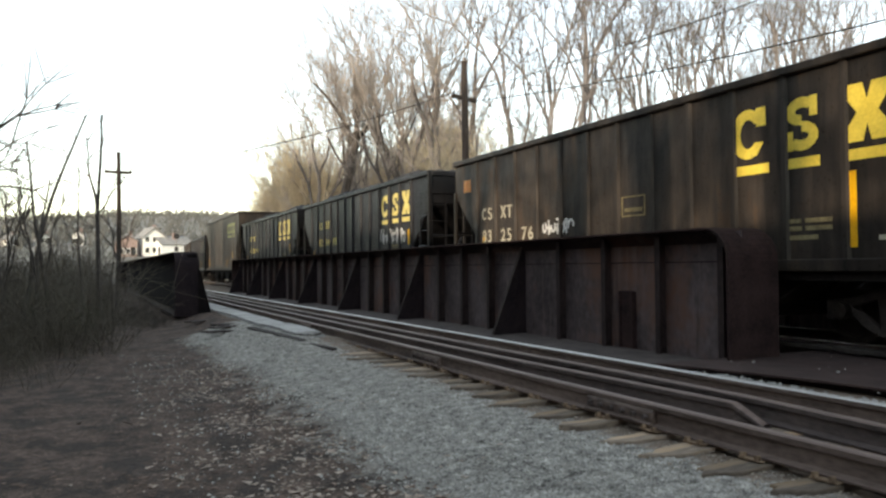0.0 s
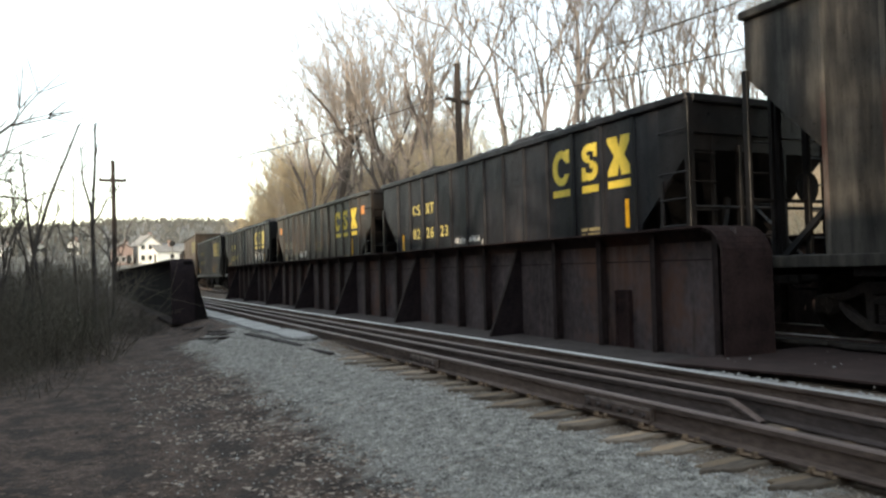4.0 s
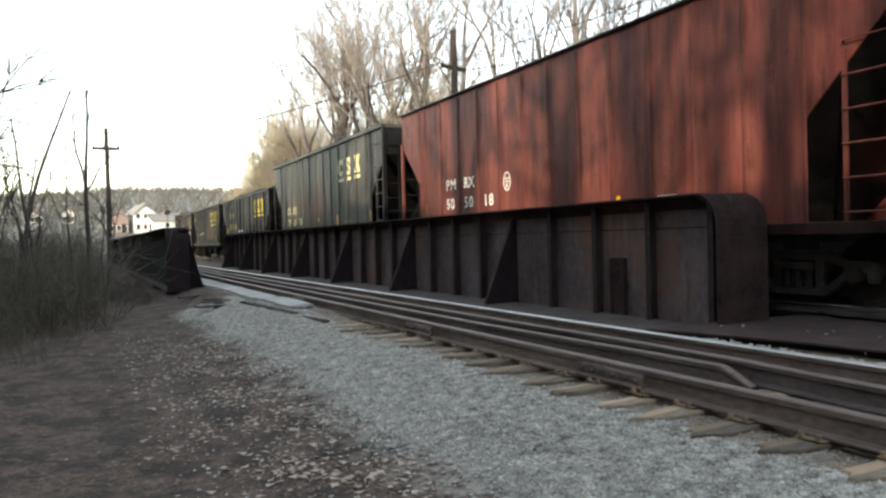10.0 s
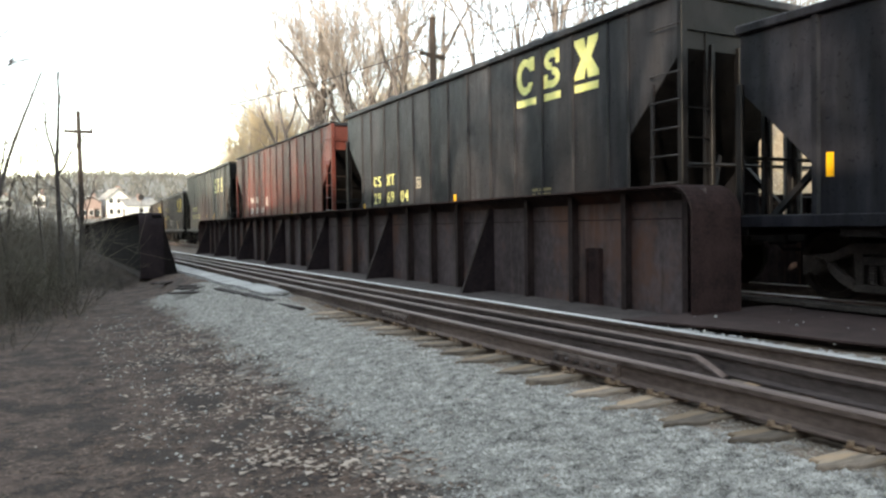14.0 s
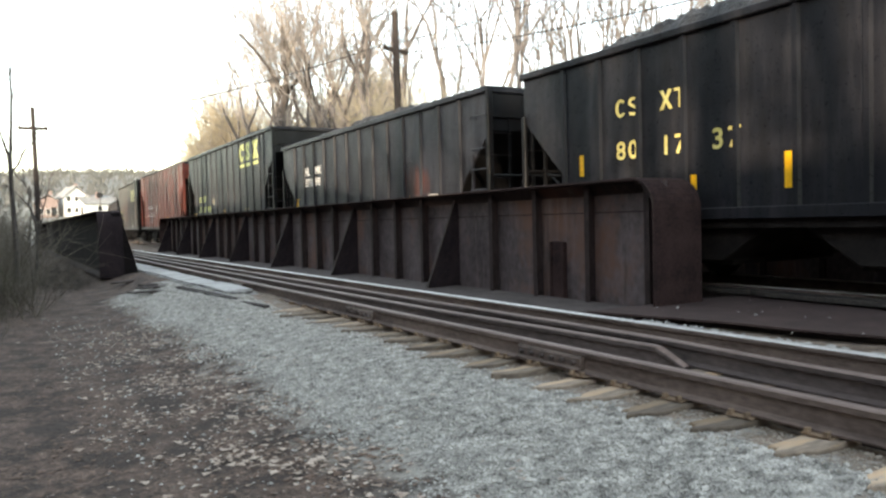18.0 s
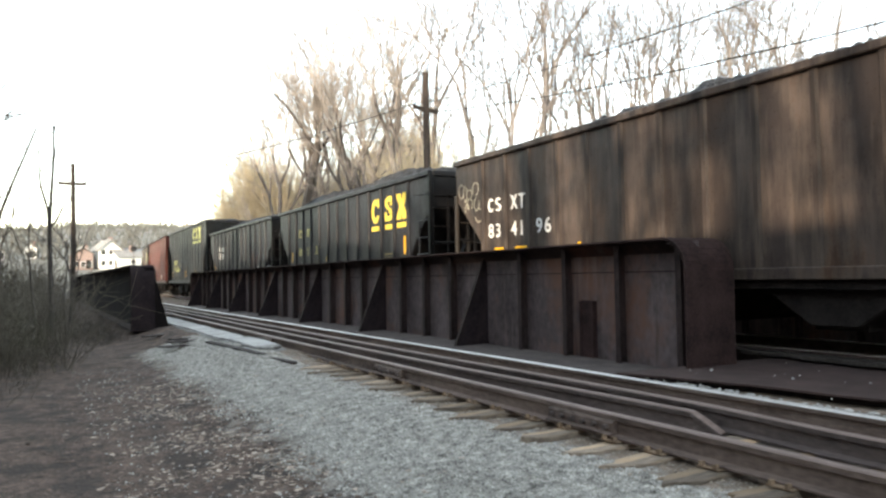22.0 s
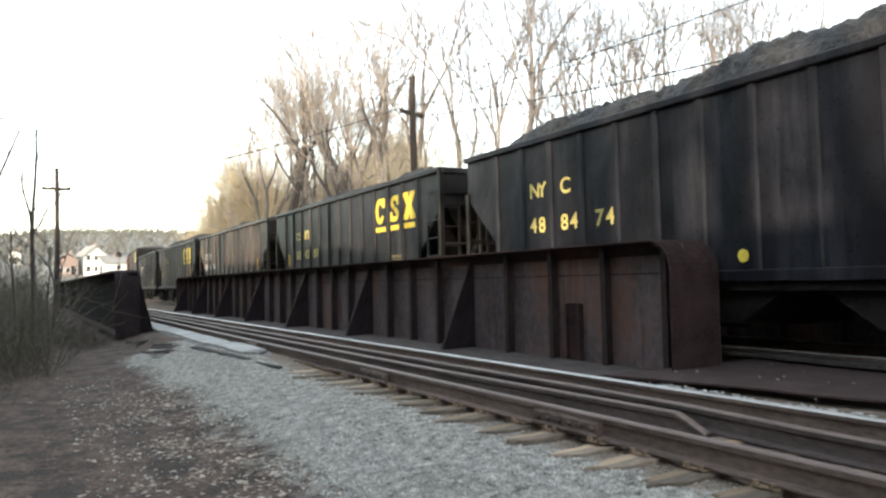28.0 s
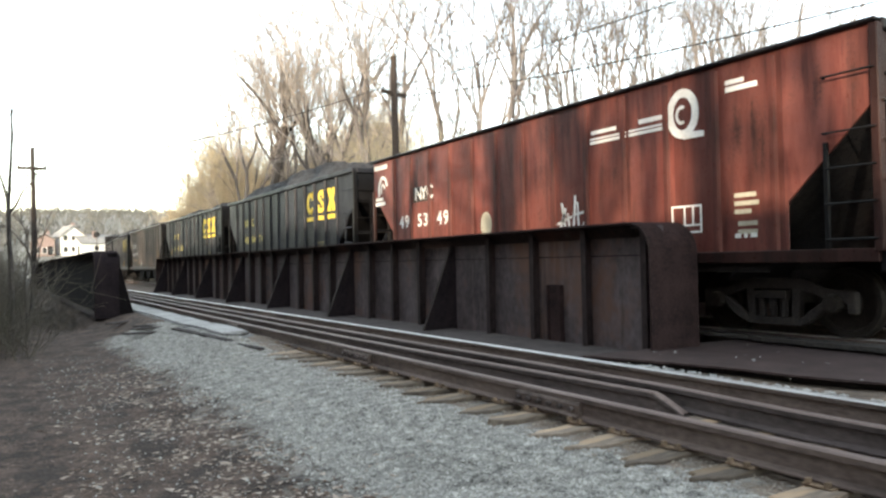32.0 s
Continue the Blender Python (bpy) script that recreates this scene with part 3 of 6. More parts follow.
# inner guard rails; the nearer one starts with a nose that bends down to the ties
rail("guard_rail", near_track, NEAR[0], 4.3, 75, z=RAIL_Z - 0.19, top=M_GUARDTOP, steps=[(4.27, 0.81, -0.17), (4.38, 0.71, -0.058), (4.44, 0.66, -0.006), (4.50, 0.645, 0), (5.6, 0.615, 0), (8.0, 0.54, 0), (12.0, 0.52, 0), (75, 0.52, 0)], skin=M_GUARD)
rail("guard_rail", near_track, NEAR[1], -20, 75, z=RAIL_Z - 0.19, top=M_GUARDTOP, steps=[(-20, -0.66, 0), (2.5, -0.66, 0), (3.4, -0.64, 0), (4.6, -0.54, 0), (6.2, -0.52, 0), (9.0, -0.56, 0), (75, -0.58, 0)], skin=M_GUARD)
# splinters and broken planks that lie behind the bent end
chip_rng = random.Random(12)
for k in range(9):
    w, l = chip_rng.uniform(0.02, 0.06), chip_rng.uniform(0.06, 0.2)
    chip = Shape().prism([(-l, -w), (l * 0.8, -w * 0.7), (l, w * 0.3), (-l * 0.3, w)], 0.0, 0.018, "z")
    tagged(part("wood_splinter", chip, M_TIE, at=pose(NEAR[0] + chip_rng.uniform(0.30, 0.62), 2.2 + 0.25 * k + chip_rng.uniform(-0.1, 0.1), 0.288, chip_rng.uniform(-4, 4), 0, chip_rng.uniform(0, 180))), "splintered grey-brown piece of tie wood", "wood splinter", "wood splinters between the rails")
for y in (5.0, 8.9, 14.8):
    bar = Shape().prism([(-0.012, 0.028), (-0.085, 0.016), (-0.088, 0.03), (-0.058, 0.045), (-0.058, 0.112), (-0.046, 0.134), (-0.012, 0.13)], -0.42, 0.42, "y")
    jb = part("joint_bar", bar, M_RAIL, near_track, "bolted rusty joint bar", at=Matrix.Translation((NEAR[0], y, RAIL_Z - 0.178)))
    for k in range(6):
        part("bolt", Shape().rod((-0.095, -0.35 + 0.14 * k, 0.08), (-0.055, -0.35 + 0.14 * k, 0.08), 0.021, 6), M_GUARD, jb)
rng = random.Random(4)
tie_meshes = []
for k in range(7):
    s = Shape()
    w, l = 0.11 + 0.025 * rng.random(), 1.24 + 0.08 * rng.random()
    j = [rng.uniform(-1, 1) for q in range(12)]
    near = [(-l + 0.42, -w - 0.012 * j[5]), (-l + 0.20, -w + 0.02 * j[0]), (-l + 0.07, -w * 0.75 + 0.02 * j[6]), (-l + 0.02 * j[7], -w * 0.35), (-l - 0.04 + 0.05 * j[1], 0.04 * j[2]), (-l + 0.05 + 0.04 * j[3], w * 0.45), (-l + 0.10 + 0.05 * j[8], w * 0.9), (-l + 0.30, w + 0.02 * j[9]), (-l + 0.55, w + 0.012 * j[4])]
    s.prism([(l, -w), *near, (l, w)][::-1], -0.11, 0.0, "z")
    # split and sunken end
    for q in range(len(s.v)):
        x, yy, z = s.v[q]
        if x < -l + 0.35 and z > -0.05:
            s.v[q] = (x, yy, z - 0.012 * abs(j[q % 12]) - (0.010 if yy > 0 else 0.0))
    tie_meshes.append(s.mesh("tie", 0.007))
plate_mesh = Shape().box(-0.115, 0.12, -0.09, 0.09, 0, 0.008).box(-0.12, -0.085, -0.07, -0.045, 0.01, 0.04).box(-0.12, -0.085, 0.045, 0.07, 0.01, 0.04).mesh("tie_plate")
tie_y = -9.43
while tie_y < 44:
    y = tie_y + rng.uniform(-0.045, 0.045)
    off = rng.uniform(-0.07, 0.07)
    t = part("tie", tie_meshes[rng.randrange(7)], M_TIE, near_track, at=pose((NEAR[0] + NEAR[1]) / 2 + off, y, RAIL_Z - 0.178 - 0.014 + rng.uniform(-0.008, 0.0), rng.uniform(-1, 1), rng.uniform(-0.4, 0.4), rng.uniform(-2.5, 2.5)))
    if 0 < y < 20:
        part("tie_plate", plate_mesh, M_PLATE, near_track, at=Matrix.Translation((NEAR[0], y, RAIL_Z - 0.191)))
    tie_y += 0.52
part("ties_beyond", Shape().box(NEAR[0] - 0.6, NEAR[1] + 0.6, 44, 250, 0.18, 0.275), M_TIMBER, near_track)
# fines heaped between the rails
part("bed_fill", Shape().box(NEAR[0] + 0.09, NEAR[1] - 0.09, -60, 44, 0.1, 0.264), M_FINES, near_track, "dark oily dirt between the rails")

far_track = thing("far_track", "dirt-covered railway track under the coal train", "railway track", kind="structure")
for x in (TRAIN_X - 0.75, TRAIN_X + 0.75):
    rail("rail", far_track, x, -190, 260, steps=[(y, bend(y), 0) for y in (-190, 53, 62, 72, 84, 98, 114, 132, 152, 175, 200, 230, 260)])
for k in range(70):
    part("tie", tie_meshes[k % 7], M_TIE, far_track, at=pose(TRAIN_X + rng.uniform(-0.05, 0.05), -8 + 0.56 * k, 0.272, 0, 0, rng.uniform(-2, 2)))

# dirt apron in front of the girder's end; its dark timber base stands in for shade
apron = thing("dirt_apron", "brown oily dirt apron over a dark base that stands for shade", "ground", kind="structure")
M_OILY = surface("oily_dirt", (0.02992, 0.01763, 0.01677), (0.06336, 0.03827, 0.03526), (0.0924, 0.06536, 0.0602), scale=2.5, fine=30, rough=0.95, patch=0.68)
M_GREYDIRT = surface("grey_dirt", (0.037, 0.028, 0.0275), (0.088, 0.070, 0.066), scale=3, fine=30, rough=0.95)
M_BED = surface("cindery_bed", (0.0288, 0.0248, 0.0232), (0.068, 0.06, 0.0544), (0.104, 0.0944, 0.084), scale=2, fine=24, rough=0.95, bump=0.6, patch=0.66)


def ragged(corners, seed, jag, step=0.16):
    """A line through the corners with small irregular steps."""
    r, line = random.Random(seed), []
    for (xa, ya), (xb, yb) in zip(corners, corners[1:]):
        n = max(2, int(math.hypot(xb - xa, yb - ya) / step))
        line += [(xa + (xb - xa) * i / n + r.uniform(-jag, jag), ya + (yb - ya) * i / n) for i in range(n)]
    return line + [corners[-1]]


lip = ragged([(6.35, 7.3), (6.62, 6.5), (6.86, 5.5), (6.98, 4.5), (7.25, 3.6), (7.45, 2.0), (7.6, -14)], 3, 0.022)
part("dirt_top", Shape().prism(lip + [(9.2, -14), (9.2, 7.3)], 0.312, 0.335, "z"), M_OILY, apron)
part("dirt_base", Shape().prism([(x + 0.16, y) for x, y in lip] + [(9.15, -14), (9.15, 7.3)], 0.05, 0.311, "z"), M_TIMBER, apron, "dark timber base standing in for the shade under the lip")
crumble = ragged([(9.12, 9.0), (9.06, 7.0), (8.96, 6.0), (8.94, 5.2), (9.02, 3.0), (9.05, -14)], 8, 0.07, 0.3)
part("bed_edge", Shape().prism(crumble + [(9.27, -14), (9.27, 9.0)], 0.375, 0.43, "z"), M_BED, apron, "crumbling grey edge of the track bed")
# dark base, set back: shade below the crumbling edge put into its colour
part("bed_base", Shape().prism([(x + 0.09, y) for x, y in crumble] + [(9.26, -14), (9.26, 9.0)], 0.05, 0.376, "z"), M_TIMBER, apron)
# ledge of dirt along the foot of the girder
part("ledge", Shape().prism([(6.55, 0.1), (6.7, 0.245), (7.6, 0.262), (7.6, 0.1)], 7.0, 42.5, "y"), M_GREYDIRT, apron, "grey dirt ledge along the girder")


# ---- plate girders of the bridge ----
def girder(name, label, x, y0, length, wide, side, stiffs, braced, toe, apex, skin=None, back_too=True):
    """x: edge of the top flange on the braced side (side = -1: braces towards -x); stiffs, braced: places along the girder."""
    g = thing(name, label, "plate girder", "bridge girders", at=Matrix.Translation((x, y0, 0)))
    top, base, r = 2.04, 0.22, 0.42
    wx = wide * 0.42
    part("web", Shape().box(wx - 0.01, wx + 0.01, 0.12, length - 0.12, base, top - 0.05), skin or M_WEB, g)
    arc = [(0.0, base), (0.0, top - r)] + [(r - r * math.cos(a), top - r + r * math.sin(a)) for a in np.linspace(0.2, math.pi / 2, 7)]
    line = arc + [(length - q, z) for q, z in arc[::-1]]
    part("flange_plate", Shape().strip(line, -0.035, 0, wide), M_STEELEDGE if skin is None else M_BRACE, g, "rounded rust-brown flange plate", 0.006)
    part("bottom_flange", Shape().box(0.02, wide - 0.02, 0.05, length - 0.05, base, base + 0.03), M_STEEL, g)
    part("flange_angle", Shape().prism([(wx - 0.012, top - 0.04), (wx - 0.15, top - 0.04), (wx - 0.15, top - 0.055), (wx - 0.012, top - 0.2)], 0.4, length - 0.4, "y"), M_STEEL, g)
    # the flange's angle bends down along the girder's end
    q = 0.07
    bend = [(q, base + 0.03), (q, top - r - 0.02)] + [(r - (r - q) * math.cos(a), top - r + (r - q) * math.sin(a)) for a in np.linspace(0.2, math.pi / 2, 6)]
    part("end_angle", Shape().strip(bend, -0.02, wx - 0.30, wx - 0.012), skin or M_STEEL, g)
    # thin strip added to show light caught along the flange's edge
    part("worn_edge", Shape().strip([(p - 0.004, z) for p, z in arc[1:-2]], -0.016, -0.006, 0.004), M_RUSTEDGE, g, "edge strip coloured for light caught on the flange plate")
    seam_y = [0.45] + sorted(stiffs + braced) + [length - 0.45]
    for ya, yb in zip(seam_y, seam_y[1:]):
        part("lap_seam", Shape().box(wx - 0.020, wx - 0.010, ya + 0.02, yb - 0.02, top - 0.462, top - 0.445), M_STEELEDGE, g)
    stiff = Shape().box(wx - 0.20, wx - 0.012, -0.012, 0.012, base + 0.03, top - 0.045).box(wx - 0.20, wx - 0.188, -0.09, 0.012, base + 0.03, top - 0.06).mesh("stiffener")
    back = Shape().box(wx + 0.012, wx + 0.2, -0.012, 0.012, base + 0.03, top - 0.045).mesh("stiffener")
    zt = top - 0.07
    pts = [(wx - 0.012, base + 0.02), (-toe, base + 0.02), (-toe, base + 0.07), (apex, zt), (wx - 0.012, zt)]
    brace = Shape().prism(pts, -0.014, 0.014, "y").mesh("knee_brace")
    edge = Shape().prism([(-toe, base + 0.02), (-toe, base + 0.07), (apex, zt), (apex - 0.015, zt), (-toe - 0.015, base + 0.07), (-toe - 0.015, base + 0.02)], -0.018, 0.05, "y").mesh("edge_angle")
    for y in braced:
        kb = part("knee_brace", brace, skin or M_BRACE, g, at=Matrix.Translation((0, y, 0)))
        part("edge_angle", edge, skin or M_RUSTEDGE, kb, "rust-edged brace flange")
    for y in stiffs:
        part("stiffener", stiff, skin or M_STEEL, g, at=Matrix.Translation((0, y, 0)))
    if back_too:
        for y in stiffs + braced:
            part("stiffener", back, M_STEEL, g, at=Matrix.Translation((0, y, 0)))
    if side > 0:
        g.matrix_basis = g.matrix_basis @ Matrix.Diagonal((-1, 1, 1, 1))
    return g, wx


brace_at = [5.45 + 4.87 * k for k in range(7) if 5.45 + 4.87 * k < 35.9]
stiff_at = [0.34, 1.55, 2.82, 4.10] + [b + 1.2175 * k for b in brace_at for k in (1, 2, 3) if b + 1.2175 * k < 35.6]
centre, wx = girder("center_girder", "dark rusty riveted plate girder with knee braces between the tracks", 7.30, 7.05, 36.0, 0.90, -1, stiff_at, brace_at, 0.34, 0.33)
bx = Shape().box(wx - 0.10, wx - 0.012, 2.20, 2.23, 0.25, 1.14).box(wx - 0.07, wx - 0.012, 2.53, 2.56, 0.25, 1.14).box(wx - 0.035, wx - 0.012, 2.23, 2.53, 0.25, 1.15)
part("bracket", bx, M_STEELEDGE, centre, "rusty upright channel on the web")
side_at = [0.10 + 1.225 * k for k in range(29)]
girder("side_girder", "dark rusty plate girder at the outer side of the bridge", 2.80, 22.0, 36.0, 0.62, 1, [y for k, y in enumerate(side_at) if k % 4], side_at[::4], 0.36, 0.06, M_BLACKSTEEL, False)
girder("far_girder", "dark rusty plate girder beyond the coal train", 12.55, -7.8, 36.0, 0.62, -1, [y for k, y in enumerate(side_at) if k % 4], side_at[::4], 0.42, 0.03)

# worn pale slabs, thin dark boards and a buckled edge strip at the start of the bridge
def worn_outline(xa, ya, xb, yb, seed, rough=0.03, n=7):
    """A long flat piece with ragged long sides and a rounded near end."""
    r = random.Random(seed)
    left = [(xa + r.uniform(-rough, rough), ya + 0.35 + (yb - ya - 0.35) * k / n) for k in range(n + 1)]
    right = [(xb + r.uniform(-rough, rough), ya + 0.55 + (yb - ya - 0.55) * k / n) for k in range(n + 1)]
    w = xb - xa
    tip = [(xa + w * 0.12, ya + 0.10), (xa + w * 0.38, ya), (xa + w * 0.66, ya + 0.06), (xa + w * 0.90, ya + 0.26)]
    return left[::-1] + tip + right


for k, (xa, ya, xb, yb, top) in enumerate(((3.26, 27.2, 3.84, 44.0, 0.385), (3.28, 20.9, 3.84, 27.1, 0.385), (3.30, 15.75, 3.84, 20.8, 0.39), (3.36, 13.0, 3.86, 15.7, 0.40))):
    tagged(part("concrete_slab", Shape().prism(worn_outline(xa, ya, xb, yb, 40 + k), top - 0.05, top, "z"), M_CONCRETE, bevel=0.012, at=pose(0, 0, 0)), "pale weathered concrete slab beside the rail", "slab", "slabs along the track")
tagged(part("slab_bed", Shape().prism(worn_outline(3.22, 12.7, 3.88, 44.0, 46, 0.05, 40), 0.1, 0.345, "z"), M_GREYSLAB), "grey packed dirt under the slabs", "dirt ledge")
boards = [((2.35, 16.6), (3.25, 16.75), 0.26), ((2.15, 16.1), (3.20, 16.25), 0.24), ((2.5, 17.2), (3.25, 17.35), 0.24), ((3.02, 15.6), (3.16, 13.9), 0.20), ((3.12, 13.7), (3.24, 12.4), 0.18),
          ((3.30, 12.3), (3.42, 11.2), 0.12), ((2.2, 19.2), (3.2, 20.6), 0.2)]
for k, ((xa, ya), (xb, yb), w) in enumerate(boards):
    dx, dy = xb - xa, yb - ya
    L = math.hypot(dx, dy)
    r = random.Random(60 + k)
    s = Shape().prism([(0.02, -w / 2), (L * 0.4, -w / 2 - r.uniform(0, 0.02)), (L, -w / 2 + 0.02), (L + r.uniform(0, 0.05), 0.01), (L - 0.03, w / 2), (L * 0.5, w / 2 - r.uniform(0, 0.02)), (r.uniform(-0.05, 0.0), w / 2 - 0.03)], 0, 0.035, "z")
    z = float(ground_z((xa + xb) / 2, (ya + yb) / 2))
    tagged(part("loose_board", s, M_TIMBER, bevel=0.008, at=pose(xa, ya, z - 0.008, r.uniform(-2, 2), r.uniform(-1, 1), math.degrees(math.atan2(dy, dx)))), "dark weathered timber lying at the gravel's edge", "board", "loose boards")

# ---- coal train ----
def mark_plate(outlines, y, z, h, x=-1.545):
    """Flat painted shape on the car's left side. outlines: (right, up) polygons in units of h, from the point (y, z)."""
    s = Shape()
    for i, o in enumerate(outlines):
        s.prism([(y - u * h, z + w * h) for u, w in o][::-1], x - 0.004 - 0.0012 * (i % 6), x)
    return s


def arc_band(cx, cy, rx, ry, band, a0, a1, n=16):
    """A curved band as one outline."""
    full = a1 - a0 >= 360
    if full:
        a1 = a0 + 359.5
    at = [radians(a0 + (a1 - a0) * i / n) for i in range(n + 1)]
    outer = [(cx + rx * math.cos(a), cy + ry * math.sin(a)) for a in at]
    if band >= rx:
        return [outer]
    return [outer + [(cx + (rx - band) * math.cos(a), cy + (ry - band) * math.sin(a)) for a in at[::-1]]]


def rect(u0, u1, w0, w1):
    return [(u0, w0), (u1, w0), (u1, w1), (u0, w1)]


def curl(*arcs):
    """One outline of a thick bent stroke: (cx, cy, rx, ry, from, to) arcs, inner and outer side."""
    left, right = [], []
    for cx, cy, rx, ry, band, a0, a1, flip in arcs:
        at = [radians(a0 + (a1 - a0) * i / 9) for i in range(10)]
        o = [(cx + rx * math.cos(a), cy + ry * math.sin(a)) for a in at]
        i = [(cx + (rx - band) * math.cos(a), cy + (ry - band) * math.sin(a)) for a in at]
        left += i if flip else o
        right += o if flip else i
    return [left + right[::-1]]


BLOCK_C = [[(0.80, 0.66), (0.80, 0.97), (0.62, 0.97)] + [(0.42 + 0.42 * math.cos(radians(a)), 0.5 + 0.5 * math.sin(radians(a))) for a in range(60, 301, 20)] + [(0.62, 0.04), (0.80, 0.30), (0.60, 0.32)] + [(0.43 + 0.20 * math.cos(radians(a)), 0.5 + 0.29 * math.sin(radians(a))) for a in range(320, 39, -20)], rect(0.64, 0.86, 0.62, 0.99)]
BLOCK_S = curl((0.35, 0.735, 0.34, 0.265, 0.20, 30, 270, False), (0.35, 0.275, 0.35, 0.275, 0.20, 90, -150, True)) + [rect(0.52, 0.68, 0.62, 0.99), rect(0.0, 0.16, 0.02, 0.38)]
BLOCK_X = [[(0, 1), (0.38, 1), (0.46, 0.70), (0.55, 1), (0.92, 1), (0.92, 0.88), (0.66, 0.5), (0.94, 0.13), (0.94, 0), (0.54, 0), (0.46, 0.30), (0.38, 0), (0, 0), (0, 0.13), (0.27, 0.5), (0, 0.88)]]
THIN_C = [[(0.30 + 0.30 * math.cos(radians(a)), 0.5 + 0.5 * math.sin(radians(a))) for a in range(40, 321, 20)] + [(0.31 + 0.155 * math.cos(radians(a)), 0.5 + 0.35 * math.sin(radians(a))) for a in range(320, 39, -20)]]
THIN_S = curl((0.29, 0.735, 0.28, 0.265, 0.15, 25, 270, False), (0.29, 0.275, 0.29, 0.275, 0.15, 90, -155, True))
THIN_X = [[(0, 1), (0.18, 1), (0.31, 0.65), (0.44, 1), (0.62, 1), (0.40, 0.51), (0.64, 0), (0.46, 0), (0.31, 0.36), (0.17, 0), (-0.01, 0), (0.22, 0.51)]]
THIN_T = [[(0, 1), (0, 0.85), (0.22, 0.85), (0.22, 0), (0.38, 0), (0.38, 0.85), (0.6, 0.85), (0.6, 1)]]

letter_cache = {}


def words(text, h):
    """Mesh of a short number or word in the built-in font, h high, lying on the car's left side at the origin."""
    if (text, h) not in letter_cache:
        cu = bpy.data.curves.new("figures", "FONT")
        cu.body, cu.size, cu.extrude, cu.offset = text, h * 1.38, 0.0, min(0.010, h * 0.026)
        ob = bpy.data.objects.new("figures", cu)
        me = bpy.data.meshes.new_from_object(ob)
        me.transform(Matrix(((0, 0, -1, 0), (-1.1, 0, 0, 0), (0, 1, 0, 0), (0, 0, 0, 1))))
        bpy.data.objects.remove(ob)
        letter_cache[(text, h)] = me
    return letter_cache[(text, h)]


SHARED = {}


def shared(key, make, bevel=0.0):
    if key not in SHARED:
        SHARED[key] = make().mesh(key[0], bevel)
    return SHARED[key]


def side_outline(L, H, zc, cut, zlow):
    e = L / 2
    return [(e, H), (e, zc), (e - cut, zlow), (e - cut, 1.04), (-e + cut, 1.04), (-e + cut, zlow), (-e, zc), (-e, H)]


def coal_mesh(L, H, heap, seed):
    r = np.random.RandomState(seed)
    n, m = 110, 26
    ys, xs = np.linspace(-L / 2 + 0.1, L / 2 - 0.1, n), np.linspace(-1.48, 1.48, m)
    Y, X = np.meshgrid(ys, xs, indexing="ij")
    a, b, c = r.rand(3) * 6
    z = (1 - (np.abs(X) / 1.5) ** 4) * np.minimum(1, (L / 2 - np.abs(Y)) / 2.2) * (heap + 0.04) * (0.88 + 0.12 * np.sin(Y * 0.9 + a) + 0.06 * np.sin(Y * 2.3 + b))
    z += 0.055 * (r.rand(n, m) - 0.5) * 2 + 0.04 * np.sin(X * 5 + Y * 3.1 + c)
    v = np.stack([X, Y, H - 0.08 + np.maximum(z, -0.1)], -1).reshape(-1, 3)
    i = (np.arange(n - 1)[:, None] * m + np.arange(m - 1)[None]).ravel()
    me = bpy.data.meshes.new("coal_load")
    me.from_pydata(v.tolist(), [], np.stack([i, i + m, i + m + 1, i + 1], 1).tolist())
    return me


MOVERS = []     # (car, middle of the car along the track at the start)
WHEELS = []     # (wheelset, place in its truck)


def side_frame(sx):
    """Cast frame: arched top, tension member below, columns round an open spring nest, pedestal jaws."""
    a, b = sx * 1.02 - 0.06, sx * 1.02 + 0.06
    q = Shape().prism([(-1.14, 0.44), (-1.14, 0.60), (-0.70, 0.64), (-0.44, 0.77), (0.44, 0.77), (0.70, 0.64), (1.14, 0.60), (1.14, 0.44), (0.78, 0.50), (0.42, 0.62), (-0.42, 0.62), (-0.78, 0.50)], a, b)
    q.prism([(-0.40, 0.25), (-0.40, 0.14), (0.40, 0.14), (0.40, 0.25)], a - sx * 0.0, b + sx * 0.05)
    for d in (-1, 1):
        q.prism([(d * 0.40, 0.14), (d * 0.40, 0.25), (d * 0.74, 0.50), (d * 0.86, 0.50), (d * 0.62, 0.26)][::d], a, b)
        q.prism([(d * 0.28, 0.24), (d * 0.38, 0.24), (d * 0.42, 0.64), (d * 0.28, 0.64)][::d], a, b)
        q.prism([(d * 1.14, 0.46), (d * 1.14, 0.33), (d * 1.05, 0.33), (d * 1.02, 0.46)][::d], a, b)
    return q


def coil(sx, k):
    """Spring of seven turns as one ribbed column."""
    q, sides = Shape(), 8
    rings = [(0.25 + 0.018 * i, 0.062 if i % 2 else 0.046) for i in range(15)]
    for z, r in rings:
        q.v += [(sx * 1.06 + r * math.cos(2 * math.pi * i / sides), k + r * math.sin(2 * math.pi * i / sides), z) for i in range(sides)]
    for m in range(len(rings) - 1):
        q.f += [(m * sides + i, m * sides + (i + 1) % sides, (m + 1) * sides + (i + 1) % sides, (m + 1) * sides + i) for i in range(sides)]
    return q


